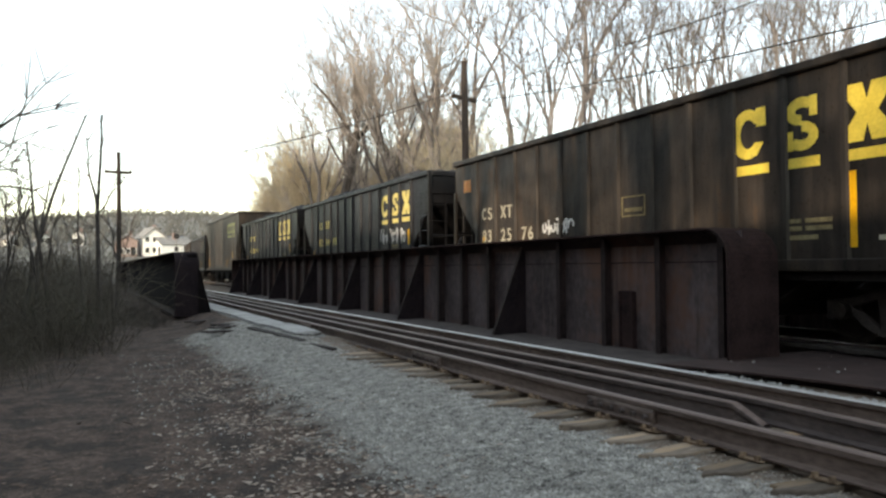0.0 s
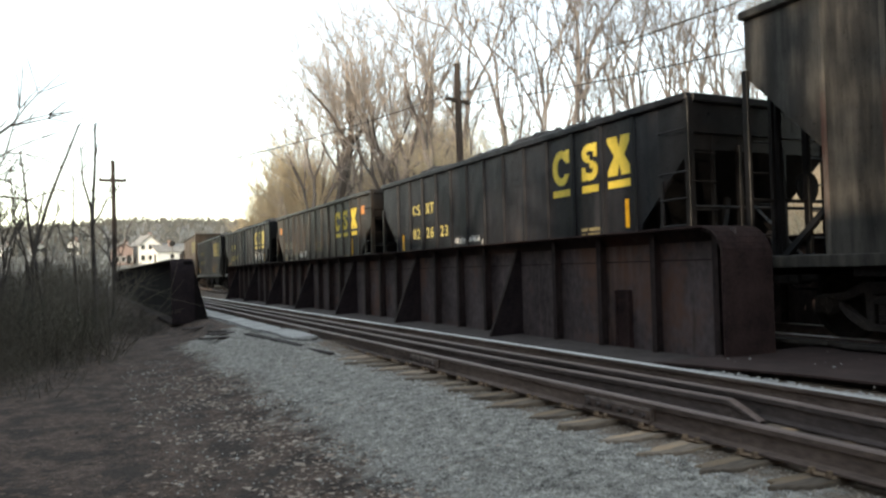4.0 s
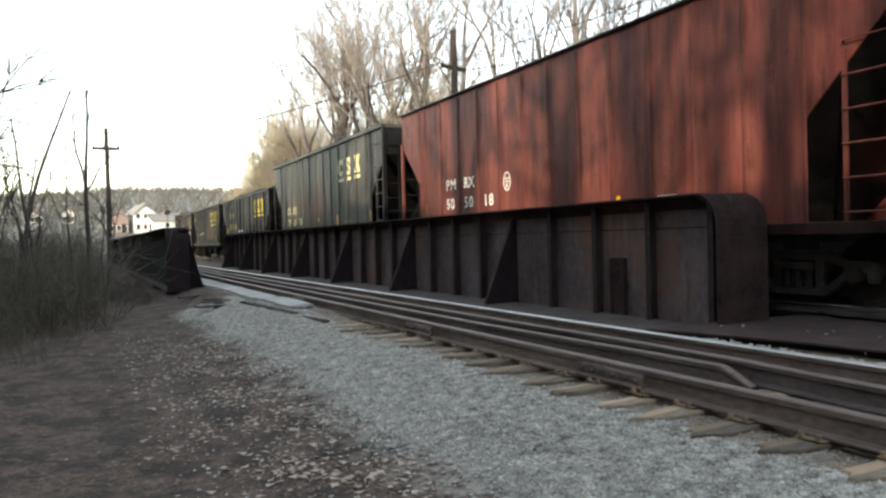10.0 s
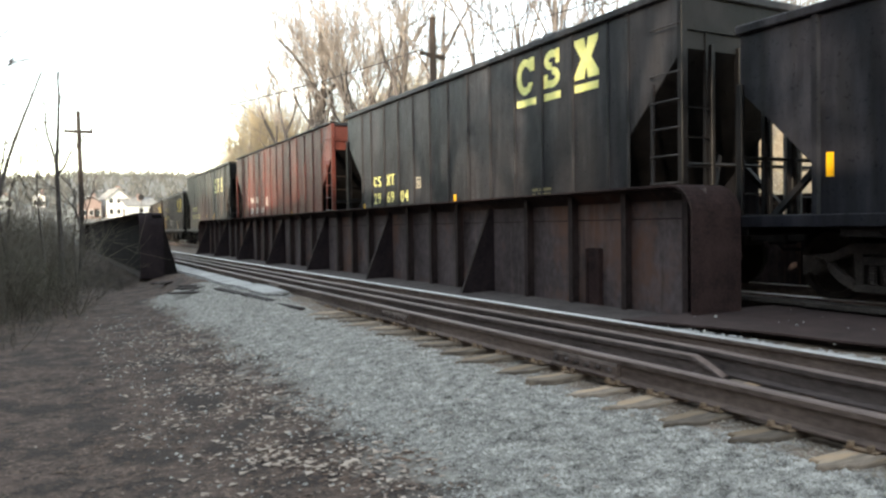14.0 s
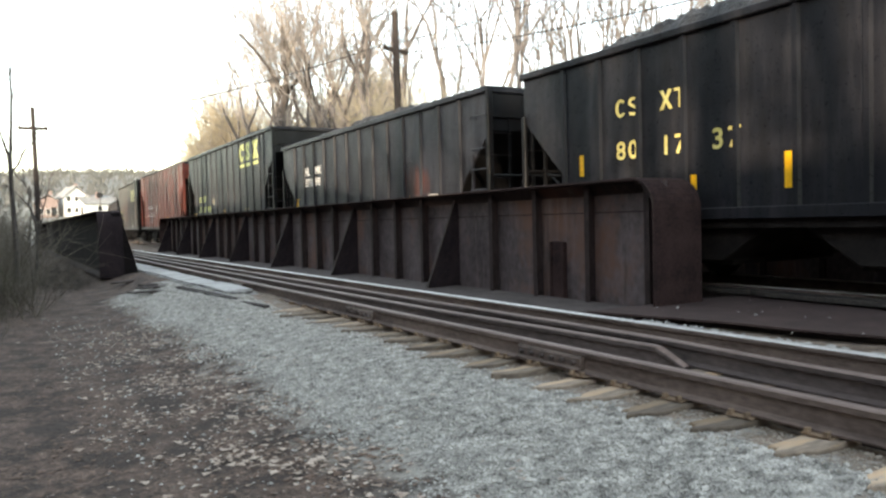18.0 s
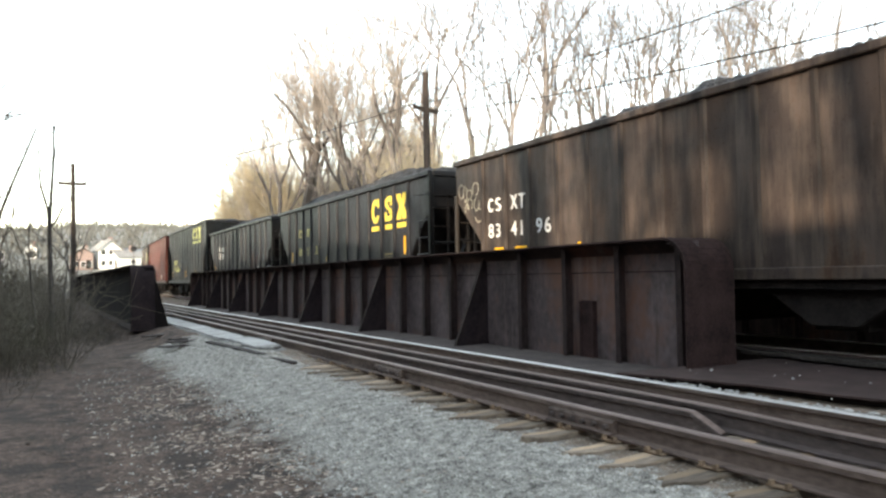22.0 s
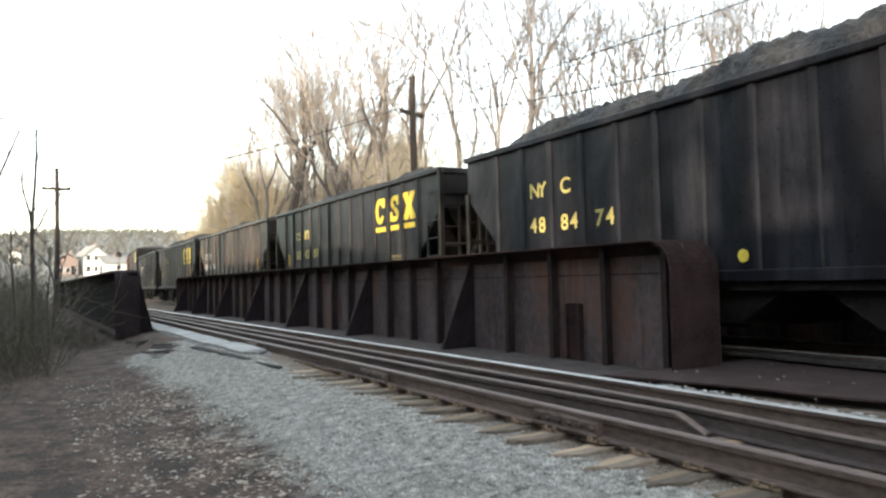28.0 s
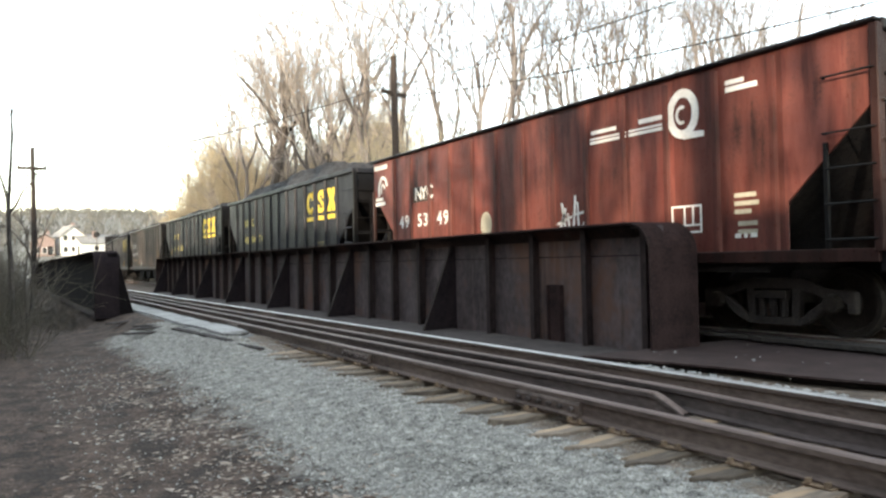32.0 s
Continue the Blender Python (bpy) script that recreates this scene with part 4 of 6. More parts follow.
def truck(parent, y):
    t = part("truck", shared(("bolster",), lambda: Shape().box(-1.0, 1.0, -0.2, 0.2, 0.42, 0.72).box(-0.22, 0.22, -0.3, 0.3, 0.6, 0.86).box(-1.14, 1.14, -0.24, 0.24, 0.50, 0.60)), M_TRUCK, parent, at=Matrix.Translation((0, y, 0)))
    for sx in (-1, 1):
        part("side_frame", shared(("side_frame", sx), lambda: side_frame(sx), 0.012), M_TRUCK, t)
        for k in (-0.165, 0.0, 0.165):
            part("spring", shared(("spring", sx, k), lambda: coil(sx, k)), M_TRUCK, t)
    for yy in (-0.88, 0.88):
        def ws():
            s = Shape()
            for sx in (-1, 1):
                s.lathe([(sx * 0.69, 0.0), (sx * 0.69, 0.485), (sx * 0.72, 0.488), (sx * 0.74, 0.457), (sx * 0.82, 0.45), (sx * 0.82, 0.38), (sx * 0.77, 0.36), (sx * 0.76, 0.18), (sx * 0.80, 0.14), (sx * 0.83, 0.0)], 18)
                s.lathe([(sx * 1.06, 0), (sx * 1.06, 0.12), (sx * 1.19, 0.11), (sx * 1.2, 0)], 8)
            s.rod((-1.1, 0, 0), (1.1, 0, 0), 0.08, 8)
            for sx in (-1.205, 1.205):
                for a in range(3):
                    s.rod((sx - 0.01, 0.06 * math.cos(a * 2.1), 0.06 * math.sin(a * 2.1)), (sx + 0.01, 0.06 * math.cos(a * 2.1), 0.06 * math.sin(a * 2.1)), 0.014, 5)
            return s
        w = part("wheelset", shared(("wheelset",), ws), M_WHEEL, t, at=Matrix.Translation((0, yy, 0.457)))
        WHEELS.append((w, yy))
    return t


def hopper(label, front, high, paint, marks, heap, seed, length=None, chord=None, first_rib=None, step=0.985):
    """A coal hopper car; front: place of its leading end at the start of the clip."""
    L, H, zc, cut, zlow, r0, rs, rn = (14.25, 4.62, 3.70, 1.22, 2.48, 1.22, 0.985, 13) if high else (13.2, 3.73, 2.86, 1.16, 1.74, 1.16, 0.892, 13)
    if length:
        L = length
        rs = (L - 2 * r0) / (rn - 1)
    at_ribs = [r0 + rs * k for k in range(rn)]
    if first_rib:
        at_ribs = [r0] + [first_rib + step * k for k in range(12) if first_rib + step * k < L - r0 - 0.3] + [L - r0]
    key = (round(L, 2), H)
    e = L / 2
    car = thing("coal_hopper_car", label, "hopper car", "coal hopper cars of the train", at=Matrix.Translation((TRAIN_X, front - e, RAIL_Z)))
    MOVERS.append((car, front - e))
    rim = chord or paint
    # red cars get a sill in a darker maroon than their sides
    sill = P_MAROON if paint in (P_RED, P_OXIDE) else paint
    climb = P_NEARBLACK if paint is P_OXIDE else paint
    end_paint = P_MAROON if paint is P_OXIDE else P_BROWNBLACK if paint is P_RUSTBROWN else paint if paint in (P_RED, P_TAN, P_BROWNBLACK) else P_NEARBLACK
    for sx in (-1, 1):
        part("side_sheet", shared(("side_sheet", sx) + key, lambda: Shape().prism(side_outline(L, H, zc, cut, zlow), sx * 1.53 - 0.012, sx * 1.53 + 0.012)), paint, car)
        def rib():
            a = sx * 1.542
            if high:
                return Shape().prism([(a, -0.035), (sx * 1.572, -0.02), (sx * 1.572, 0.02), (a, 0.035)], 1.06, H - 0.1, "z")
            return Shape().prism([(a, -0.06), (sx * 1.585, -0.035), (sx * 1.585, 0.035), (a, 0.06)], 1.06, H - 0.1, "z")
        for ro in at_ribs:
            part("side_rib", shared(("side_rib", sx, H), rib), paint, car, at=Matrix.Translation((0, e - ro, 0)))
        part("top_chord", shared(("top_chord", sx, bool(chord)) + key, lambda: Shape().box(sx * 1.56 - 0.07, sx * 1.56 + 0.07, -e - 0.03, e + 0.03, H - (0.03 if chord else 0.10), H + 0.02), 0.015), rim, car)
        part("side_sill", shared(("side_sill", sx) + key, lambda: Shape().box(sx * 1.55 - 0.06, sx * 1.55 + 0.06, -e, e, 0.98, 1.14), 0.01), sill, car)
        part("gusset", shared(("gusset", sx) + key, lambda: Shape().prism([(e - cut - 0.3, 1.04), (e - cut - 0.3, 0.86), (-e + cut + 0.3, 0.86), (-e + cut + 0.3, 1.04)], sx * 1.50 - 0.01, sx * 1.50 + 0.01)), M_UNDER, car)
    for sy in (-1, 1):
        f = sy * e
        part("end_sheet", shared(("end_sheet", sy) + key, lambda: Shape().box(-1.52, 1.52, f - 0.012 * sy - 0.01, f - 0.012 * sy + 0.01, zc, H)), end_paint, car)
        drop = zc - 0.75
        part("slope_sheet", shared(("slope_sheet", sy) + key, lambda: Shape().prism([(f, zc), (f - sy * drop, 0.75), (f - sy * (drop + 0.04), 0.75), (f - sy * 0.04, zc)], -1.51, 1.51)), P_NEARBLACK, car)
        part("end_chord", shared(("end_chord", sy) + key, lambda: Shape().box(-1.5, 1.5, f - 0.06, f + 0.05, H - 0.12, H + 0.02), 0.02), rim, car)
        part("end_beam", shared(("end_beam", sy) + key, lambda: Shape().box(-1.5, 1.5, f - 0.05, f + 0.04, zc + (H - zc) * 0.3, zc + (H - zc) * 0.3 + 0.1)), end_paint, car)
        part("end_sill", shared(("end_sill", sy) + key, lambda: Shape().box(-1.55, 1.55, f - 0.12, f + 0.03, 0.86, 1.16), 0.015), P_NEARBLACK, car)
        part("platform", shared(("platform", sy) + key, lambda: Shape().box(-1.5, 1.5, min(f, f - sy * 1.2), max(f, f - sy * 1.2), 1.10, 1.14)), M_UNDER, car)
        part("crossbar", shared(("crossbar", sy) + key, lambda: Shape().rod((-1.5, f + 0.02 * sy, 1.95), (1.5, f + 0.02 * sy, 1.95), 0.03)), P_NEARBLACK, car)
        for px in ((-1.55, -0.5, 0.5, 1.55) if not high else (-1.55, -0.95, -0.35, 0.35, 0.95, 1.55)):
            z1 = H - 0.05 if abs(px) > 1.5 and sy < 0 else zc + 0.1
            w = (0.065 if sy < 0 else 0.035) if abs(px) > 1.5 else 0.04
            part("end_post", shared(("end_post", sy, px) + key, lambda: Shape().box(px - w, px + w, f - 0.05, f + 0.05, 1.1, z1), 0.01), end_paint if abs(px) > 1.5 else P_NEARBLACK, car)
        for sx in (-1, 1):
            part("diagonal_brace", shared(("diagonal_brace", sx, sy) + key, lambda: Shape().rod((sx * 0.95, f - sy * 0.05, 1.12), (sx * 0.2, f - sy * 0.55, 2.15), 0.06, 4)), P_NEARBLACK, car)
            xe = sx * 1.06
            post = part("ladder_post", shared(("ladder_post", sx, sy) + key, lambda: Shape().box(xe - 0.025, xe + 0.025, f - 0.02, f + 0.04, 1.0, zc + 0.3)), P_NEARBLACK, car)
            for k in range(4):
                z = 1.45 + 0.45 * k
                part("rung", shared(("end_rung", sx, sy, k) + key, lambda: Shape().rod((sx * 1.55, f + sy * 0.07, z), (xe, f + sy * 0.07, z), 0.014, 5).rod((xe, f, z), (xe, f + sy * 0.07, z), 0.014, 5)), end_paint if end_paint is P_NEARBLACK else P_BROWNBLACK, post)
            if sx == -sy:
                # ladders stand at two opposite corners only
                continue
            ys = f - sy * 0.62
            stile = part("ladder", shared(("ladder", sx, sy) + key, lambda: Shape().box(sx * 1.57 - 0.02, sx * 1.57 + 0.02, ys - 0.025, ys + 0.025, 1.0, zc - 0.45)), climb, car)
            for z in [1.25 + 0.42 * k for k in range(4 if not high else 6)] + [H - 0.55]:
                k = round(z * 100)
                if z < H - 0.2:
                    part("rung", shared(("rung", sx, sy, k) + key, lambda: Shape().rod((sx * 1.63, f, z), (sx * 1.63, ys, z), 0.014, 5).rod((sx * 1.56, ys, z), (sx * 1.63, ys, z), 0.014, 5).rod((sx * 1.56, f, z), (sx * 1.63, f, z), 0.014, 5)), climb, stile)
        part("coupler", shared(("coupler", sy) + key, lambda: Shape().box(-0.09, 0.09, min(f, f + sy * 0.52), max(f, f + sy * 0.52), 0.74, 0.92).box(-0.15, 0.15, min(f + sy * 0.38, f + sy * 0.58), max(f + sy * 0.38, f + sy * 0.58), 0.70, 0.98), 0.02), M_UNDER, car)
        part("brake_hose", shared(("brake_hose", sy) + key, lambda: Shape().rod((0.35, f, 0.85), (0.35, f + sy * 0.3, 0.6), 0.025).rod((0.35, f + sy * 0.3, 0.6), (0.2, f + sy * 0.55, 0.62), 0.025)), M_UNDER, car)
        truck(car, f - sy * 1.75)
    zw = 2.3 if not high else 3.15
    part("brake_wheel", shared(("brake_wheel",) + key, lambda: Shape().rod((0.9, -e - 0.16, zw), (0.9, -e - 0.13, zw), 0.27, 16).rod((0.9, -e - 0.18, zw), (0.9, -e, zw), 0.03)), M_UNDER, car)
    if high:
        for k, (bx, z1) in enumerate(((0.62, 2.9), (0.74, 2.8), (0.98, 2.95))):
            part("brake_pipe", shared(("brake_pipe", k) + key, lambda: Shape().rod((bx, -e - 0.10, 1.1), (bx, -e - 0.10, z1), 0.032, 8)), M_PIPE, car, "dusty grey brake pipe")
        part("brake_box", shared(("brake_box",) + key, lambda: Shape().box(0.72, 1.08, -e - 0.13, -e - 0.02, zw - 0.24, zw + 0.24), 0.03), M_UNDER, car)
    part("center_sill", shared(("center_sill",) + key, lambda: Shape().box(-0.2, 0.2, -e, e, 0.68, 1.02)), M_UNDER, car)
    nb = 4 if high else 3
    span = L - 5.4
    for k in range(nb):
        c = -span / 2 + span / nb * (k + 0.5)
        hw = span / nb / 2 - 0.05
        part("hopper_bay", shared(("hopper_bay", k) + key, lambda: Shape().prism([(c - hw, 1.02), (c - 0.32, 0.38), (c + 0.32, 0.38), (c + hw, 1.02)], -1.35, 1.35), 0.02), M_UNDER, car)
        part("bay_door", shared(("bay_door", k) + key, lambda: Shape().box(-1.2, 1.2, c - 0.36, c + 0.36, 0.33, 0.40)), M_UNDER, car)
    if heap is not None:
        part("coal_load", coal_mesh(L, H, heap, seed), M_COAL, car, "heaped black coal")
    marks(car, L, H, high)
    return car


def bars(car, y, z, rows, mat, name="stencil"):
    """Small stencilled lines that cannot be read: rows of (offset, width, height below z)."""
    for o, w, d in rows:
        part(name, mark_plate([rect(0, w / 0.06, 0, 1)], y - o, z - d, 0.06), mat, car)


def stencil_box(car, y, z, w=0.44, h=0.31):
    t = 0.028
    s = mark_plate([rect(0, w, 0, t), rect(0, w, h - t, h), rect(0, t, 0, h), rect(w - t, w, 0, h), rect(w * 0.42, w * 0.42 + 0.025, 0.1, h), rect(w * 0.7, w * 0.7 + 0.025, 0.1, h), rect(0.03, w, 0.1, 0.125)], y, z, 1.0)
    part("inspection_stencil", s, M_WHITE, car)


def figures(car, text, y, z, h, mat, name="digit"):
    for k, ch in enumerate(text):
        part(name, words(ch, h), mat, car, at=Matrix.Translation((-1.549, y - k * h * 0.94, z)))


def marking(big=None, mark=None, number=None, num_mat=None, extra=None, mark_text=None, o=None, gap=0.9, base=None, emblem=None, h=0.285, small=True, strips=None):
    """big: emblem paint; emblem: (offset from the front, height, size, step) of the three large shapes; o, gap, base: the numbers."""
    def put(car, L, H, high):
        f = L / 2
        nm = num_mat or M_NUMBER
        if big is not None:
            eo, z, hh, steps = emblem or ((9.78, 3.36, 0.70, (0.96, 1.92)) if high else (9.42, 2.66, 0.70, (0.97, 1.75)))
            for blk, wide, u in zip((BLOCK_C, BLOCK_S, BLOCK_X), (0.92, 0.72, 0.92), (0, *steps)):
                part("emblem_shape", mark_plate(blk, f - eo - u, z, hh), big, car)
                part("emblem_bar", mark_plate([rect(0, wide, -0.31, -0.12)], f - eo - u, z, hh), big, car)
        zb = base or ((2.28, 1.78) if high else (2.62, 1.96))
        oo = o or (2.26 if high else 2.28)
        if mark:
            for k, blk in enumerate((THIN_C, THIN_S, THIN_X, THIN_T)):
                part("mark_shape", mark_plate([[(u * 1.35, w) for u, w in loop] for loop in blk], f - oo - (k // 2) * gap - (k % 2) * h * 0.98, zb[0], h), nm, car)
        if mark_text:
            for k, w in enumerate(mark_text):
                figures(car, w, f - oo - k * gap, zb[0], h, nm, "letter")
        if number:
            for k, w in enumerate(number):
                figures(car, w, f - oo - k * gap, zb[1], h, nm)
        # reflector strips and small stencils low on the side
        for ro, z0, z1 in strips if strips is not None else ((1.45, 1.35, 1.8), (9.32, 1.2, 1.65), (11.6, 1.75, 2.2)):
            part("reflector_strip", mark_plate([rect(0, 0.10, z0, z1)], f - ro, 0.0, 1.0), M_REFLECT, car, "yellow reflector strip")
        if small:
            bars(car, f - 10.32, 1.72, [(0.0, 0.2, 0), (0.25, 0.38, 0), (0.0, 0.12, 0.1), (0.2, 0.42, 0.1), (0.03, 0.38, 0.2)], M_FAINT)
            for text, back, z in (("LD LMT", 2.5, 1.45), ("LT WT", 2.54, 1.28)):
                part("stencil", words(text, 0.08), M_FAINT, car, at=Matrix.Translation((-1.549, f - back, z)))
            bars(car, f - 2.5, 1.47, [(0.88, 0.42, 0), (0.96, 0.34, 0.17)], M_FAINT)
        if extra:
            extra(car, L, f)
    return put


# near-black paint for car ends and the parts set back there
P_NEARBLACK = car_paint("near_black_car_paint", (0.0075, 0.0073, 0.0080), (0.019, 0.018, 0.019), (0.03, 0.022, 0.019), 0.66, 0.3, 12)
P_BLACK = car_paint("black_car_paint", (0.0105, 0.0108, 0.0135), (0.0310, 0.0295, 0.0325), (0.036, 0.026, 0.022), 0.64, 0.3, 1)
P_BLUEBLACK = car_paint("blue_black_car_paint", (0.0105, 0.0110, 0.0145), (0.030, 0.0300, 0.036), (0.04, 0.03, 0.022), 0.66, 0.35, 2)
P_BROWNBLACK = car_paint("brown_black_car_paint", (0.022, 0.0185, 0.0168), (0.078, 0.061, 0.049), (0.07, 0.042, 0.027), 0.58, 0.7, 3)
P_RUSTBROWN = car_paint("rust_brown_car_paint", (0.040, 0.0300, 0.0268), (0.138, 0.104, 0.086), (0.075, 0.043, 0.029), 0.57, 0.7, 4)
P_STAINED = car_paint("stained_black_car_paint", (0.0105, 0.0108, 0.0145), (0.029, 0.030, 0.037), (0.04, 0.03, 0.022), 0.66, 0.35, 13, (-3.3, 1.95, 0.55, 0.38, (0.075, 0.026, 0.019)))
P_GREYRUST = car_paint("grey_rust_car_paint", (0.0290, 0.0275, 0.0260), (0.118, 0.109, 0.096), (0.05, 0.027, 0.021), 0.62, 0.6, 5, (0.85, 2.0, 1.25, 1.5, (0.075, 0.024, 0.018)))
P_GREY = car_paint("grey_black_car_paint", (0.0150, 0.0150, 0.0178), (0.050, 0.0475, 0.052), (0.034, 0.026, 0.028), 0.66, 0.4, 6)
P_RED = car_paint("red_car_paint", (0.118, 0.0315, 0.0255), (0.205, 0.066, 0.051), (0.060, 0.022, 0.017), 0.58, 0.6, 7)
P_MAROON = car_paint("dark_maroon_car_paint", (0.022, 0.010, 0.009), (0.058, 0.025, 0.021), (0.04, 0.02, 0.016), 0.6, 0.5, 14)
P_OXIDE = car_paint("oxide_red_car_paint", (0.140, 0.0395, 0.0315), (0.225, 0.080, 0.064), (0.062, 0.024, 0.020), 0.58, 0.6, 8)
P_TAN = car_paint("tan_brown_car_paint", (0.048, 0.036, 0.029), (0.10, 0.076, 0.060), (0.065, 0.04, 0.028), 0.6, 0.7, 9)


def strokes(car, loops, y, z, mat, label):
    for one in loops:
        part("paint_stroke", mark_plate([one], y, z, 1.0), mat, car, label)


def squiggle(car, y, z, w, h, n, seed, band=0.045):
    """A run of rough loops and strokes sprayed side by side."""
    r = random.Random(seed)
    loops = []
    for k in range(n):
        cx, rx, ry = w * (k + 0.5) / n, w / n * r.uniform(0.45, 0.7), h * r.uniform(0.3, 0.5)
        a0 = r.uniform(0, 360)
        loops += arc_band(cx, ry + h * r.uniform(0, 0.2), rx, ry, band, a0, a0 + r.uniform(190, 340), 12)
        if k % 2:
            loops += [rect(cx - band * 0.5, cx + band * 0.5, 0, h * r.uniform(0.7, 1.0))]
    strokes(car, loops, y, z, M_WHITE, "white spray-painted stroke")


def tall_panel(car, L, f):
    part("side_panel_sign", mark_plate([rect(0, 0.12, 0, 0.95)], f - 11.0, 1.28, 1.0), M_REFLECT, car, "tall yellow strip")
    bars(car, f - 10.12, 1.62, [(0.0, 0.2, 0), (0.26, 0.4, 0), (0.0, 0.2, 0.1), (0.26, 0.4, 0.1), (0.0, 0.45, 0.22)], M_FAINT)
    bars(car, f - 11.4, 1.36, [(0.0, 0.3, 0)], M_DULL)
    part("placard", mark_plate([rect(0, 0.34, 0, 0.3)], f - 0.48, 2.93, 1.0), M_ORANGE, car, "small orange placard")
    part("placard", mark_plate([rect(0, 0.32, 0, 0.28)], f - 12.1, 3.02, 1.0), M_ORANGE, car, "small orange placard")
    part("name_plate", mark_plate([rect(0, 0.62, 0, 0.025), rect(0, 0.62, 0.335, 0.36), rect(0, 0.025, 0.025, 0.335), rect(0.595, 0.62, 0.025, 0.335), rect(0.08, 0.54, 0.08, 0.15)], f - 6.62, 1.93, 1.0), M_FAINT, car)
    squiggle(car, f - 4.05, 1.72, 1.1, 0.3, 7, 3)


def white_scrawl(car, L, f):
    squiggle(car, f - 9.3, 1.82, 2.1, 0.42, 11, 8)


def scrawl(o, z, mat=None):
    def put(car, L, f):
        loops = []
        for cx, cy, rx, ry, a0, a1 in ((0.16, 0.62, 0.12, 0.17, 40, 330), (0.34, 0.55, 0.09, 0.2, 100, 420), (0.52, 0.52, 0.13, 0.12, 0, 360), (0.54, 0.3, 0.13, 0.13, -60, 260), (0.80, 0.62, 0.14, 0.15, -100, 230), (0.84, 0.28, 0.12, 0.16, 90, 380), (0.92, 0.02, 0.16, 0.16, -170, 150), (0.42, 0.12, 0.1, 0.2, 20, 180)):
            loops += arc_band(cx, cy, rx, ry, 0.024, a0, a1, 14)
        strokes(car, loops, f - o, z, mat or M_WHITE, "thin pale spray-painted loop")
        for ro, wd in ((1.62, 0.36), (2.4, 0.42)):
            part("reflector_strip", mark_plate([rect(0, wd, 0, 0.11)], f - ro, 1.58, 1.0), M_REFLECT, car, "yellow reflector strip")
        squiggle(car, f - 4.9, 1.28, 0.55, 0.24, 4, 5, 0.028)
        bars(car, f - 1.7, 1.40, [(0, 0.42, 0), (0, 0.42, 0.15), (0.82, 0.55, 0), (0.87, 0.5, 0.15), (1.75, 0.6, 0.1)], M_FAINT)
    return put


def shield(car, L, f):
    part("round_emblem", mark_plate(arc_band(0.18, 0.25, 0.19, 0.26, 0.04, 0, 360, 20) + [rect(0.07, 0.29, 0.30, 0.34), rect(0.09, 0.27, 0.22, 0.26), rect(0.15, 0.21, 0.08, 0.19)], f - 5.68, 2.08, 0.82), M_WHITE, car, "white ring emblem")
    stencil_box(car, f - 10.6, 1.35)
    bars(car, f - 3.75, 1.5, [(0, 0.3, 0), (0, 0.26, 0.13)], M_WHITE)


def chalk_text(car, L, f):
    stencil_box(car, f - 9.6, 1.16)
    for o, z, w, h, n in ((4.96, 1.70, 0.62, 0.16, 7), (5.64, 1.73, 0.6, 0.15, 6), (5.0, 1.48, 0.5, 0.13, 5), (5.72, 1.44, 0.3, 0.15, 3), (6.28, 1.42, 0.2, 0.34, 2)):
        squiggle(car, f - o, z, w, h, n, int(o * 100), 0.026)


def box_mark(o, z):
    def put(car, L, f):
        stencil_box(car, f - o, z)
    return put


def small_square(car, L, f):
    part("square_emblem", mark_plate([rect(0, 0.25, 0, 0.03), rect(0, 0.25, 0.25, 0.28), rect(0, 0.03, 0, 0.28), rect(0.22, 0.25, 0, 0.28), rect(0.09, 0.16, 0.07, 0.2)], f - 5.02, 2.07, 1.0), M_DULL, car)
    bars(car, f - 11.72, 1.28, [(0, 0.28, 0)], M_WHITE)


def yellow_dot(car, L, f):
    part("round_emblem", mark_plate(arc_band(0.09, 0.09, 0.09, 0.09, 0.09, 0, 360, 16), f - 7.08, 1.24, 1.0), M_YELLOW, car, "small yellow disc")
    stencil_box(car, f - 9.55, 1.15)


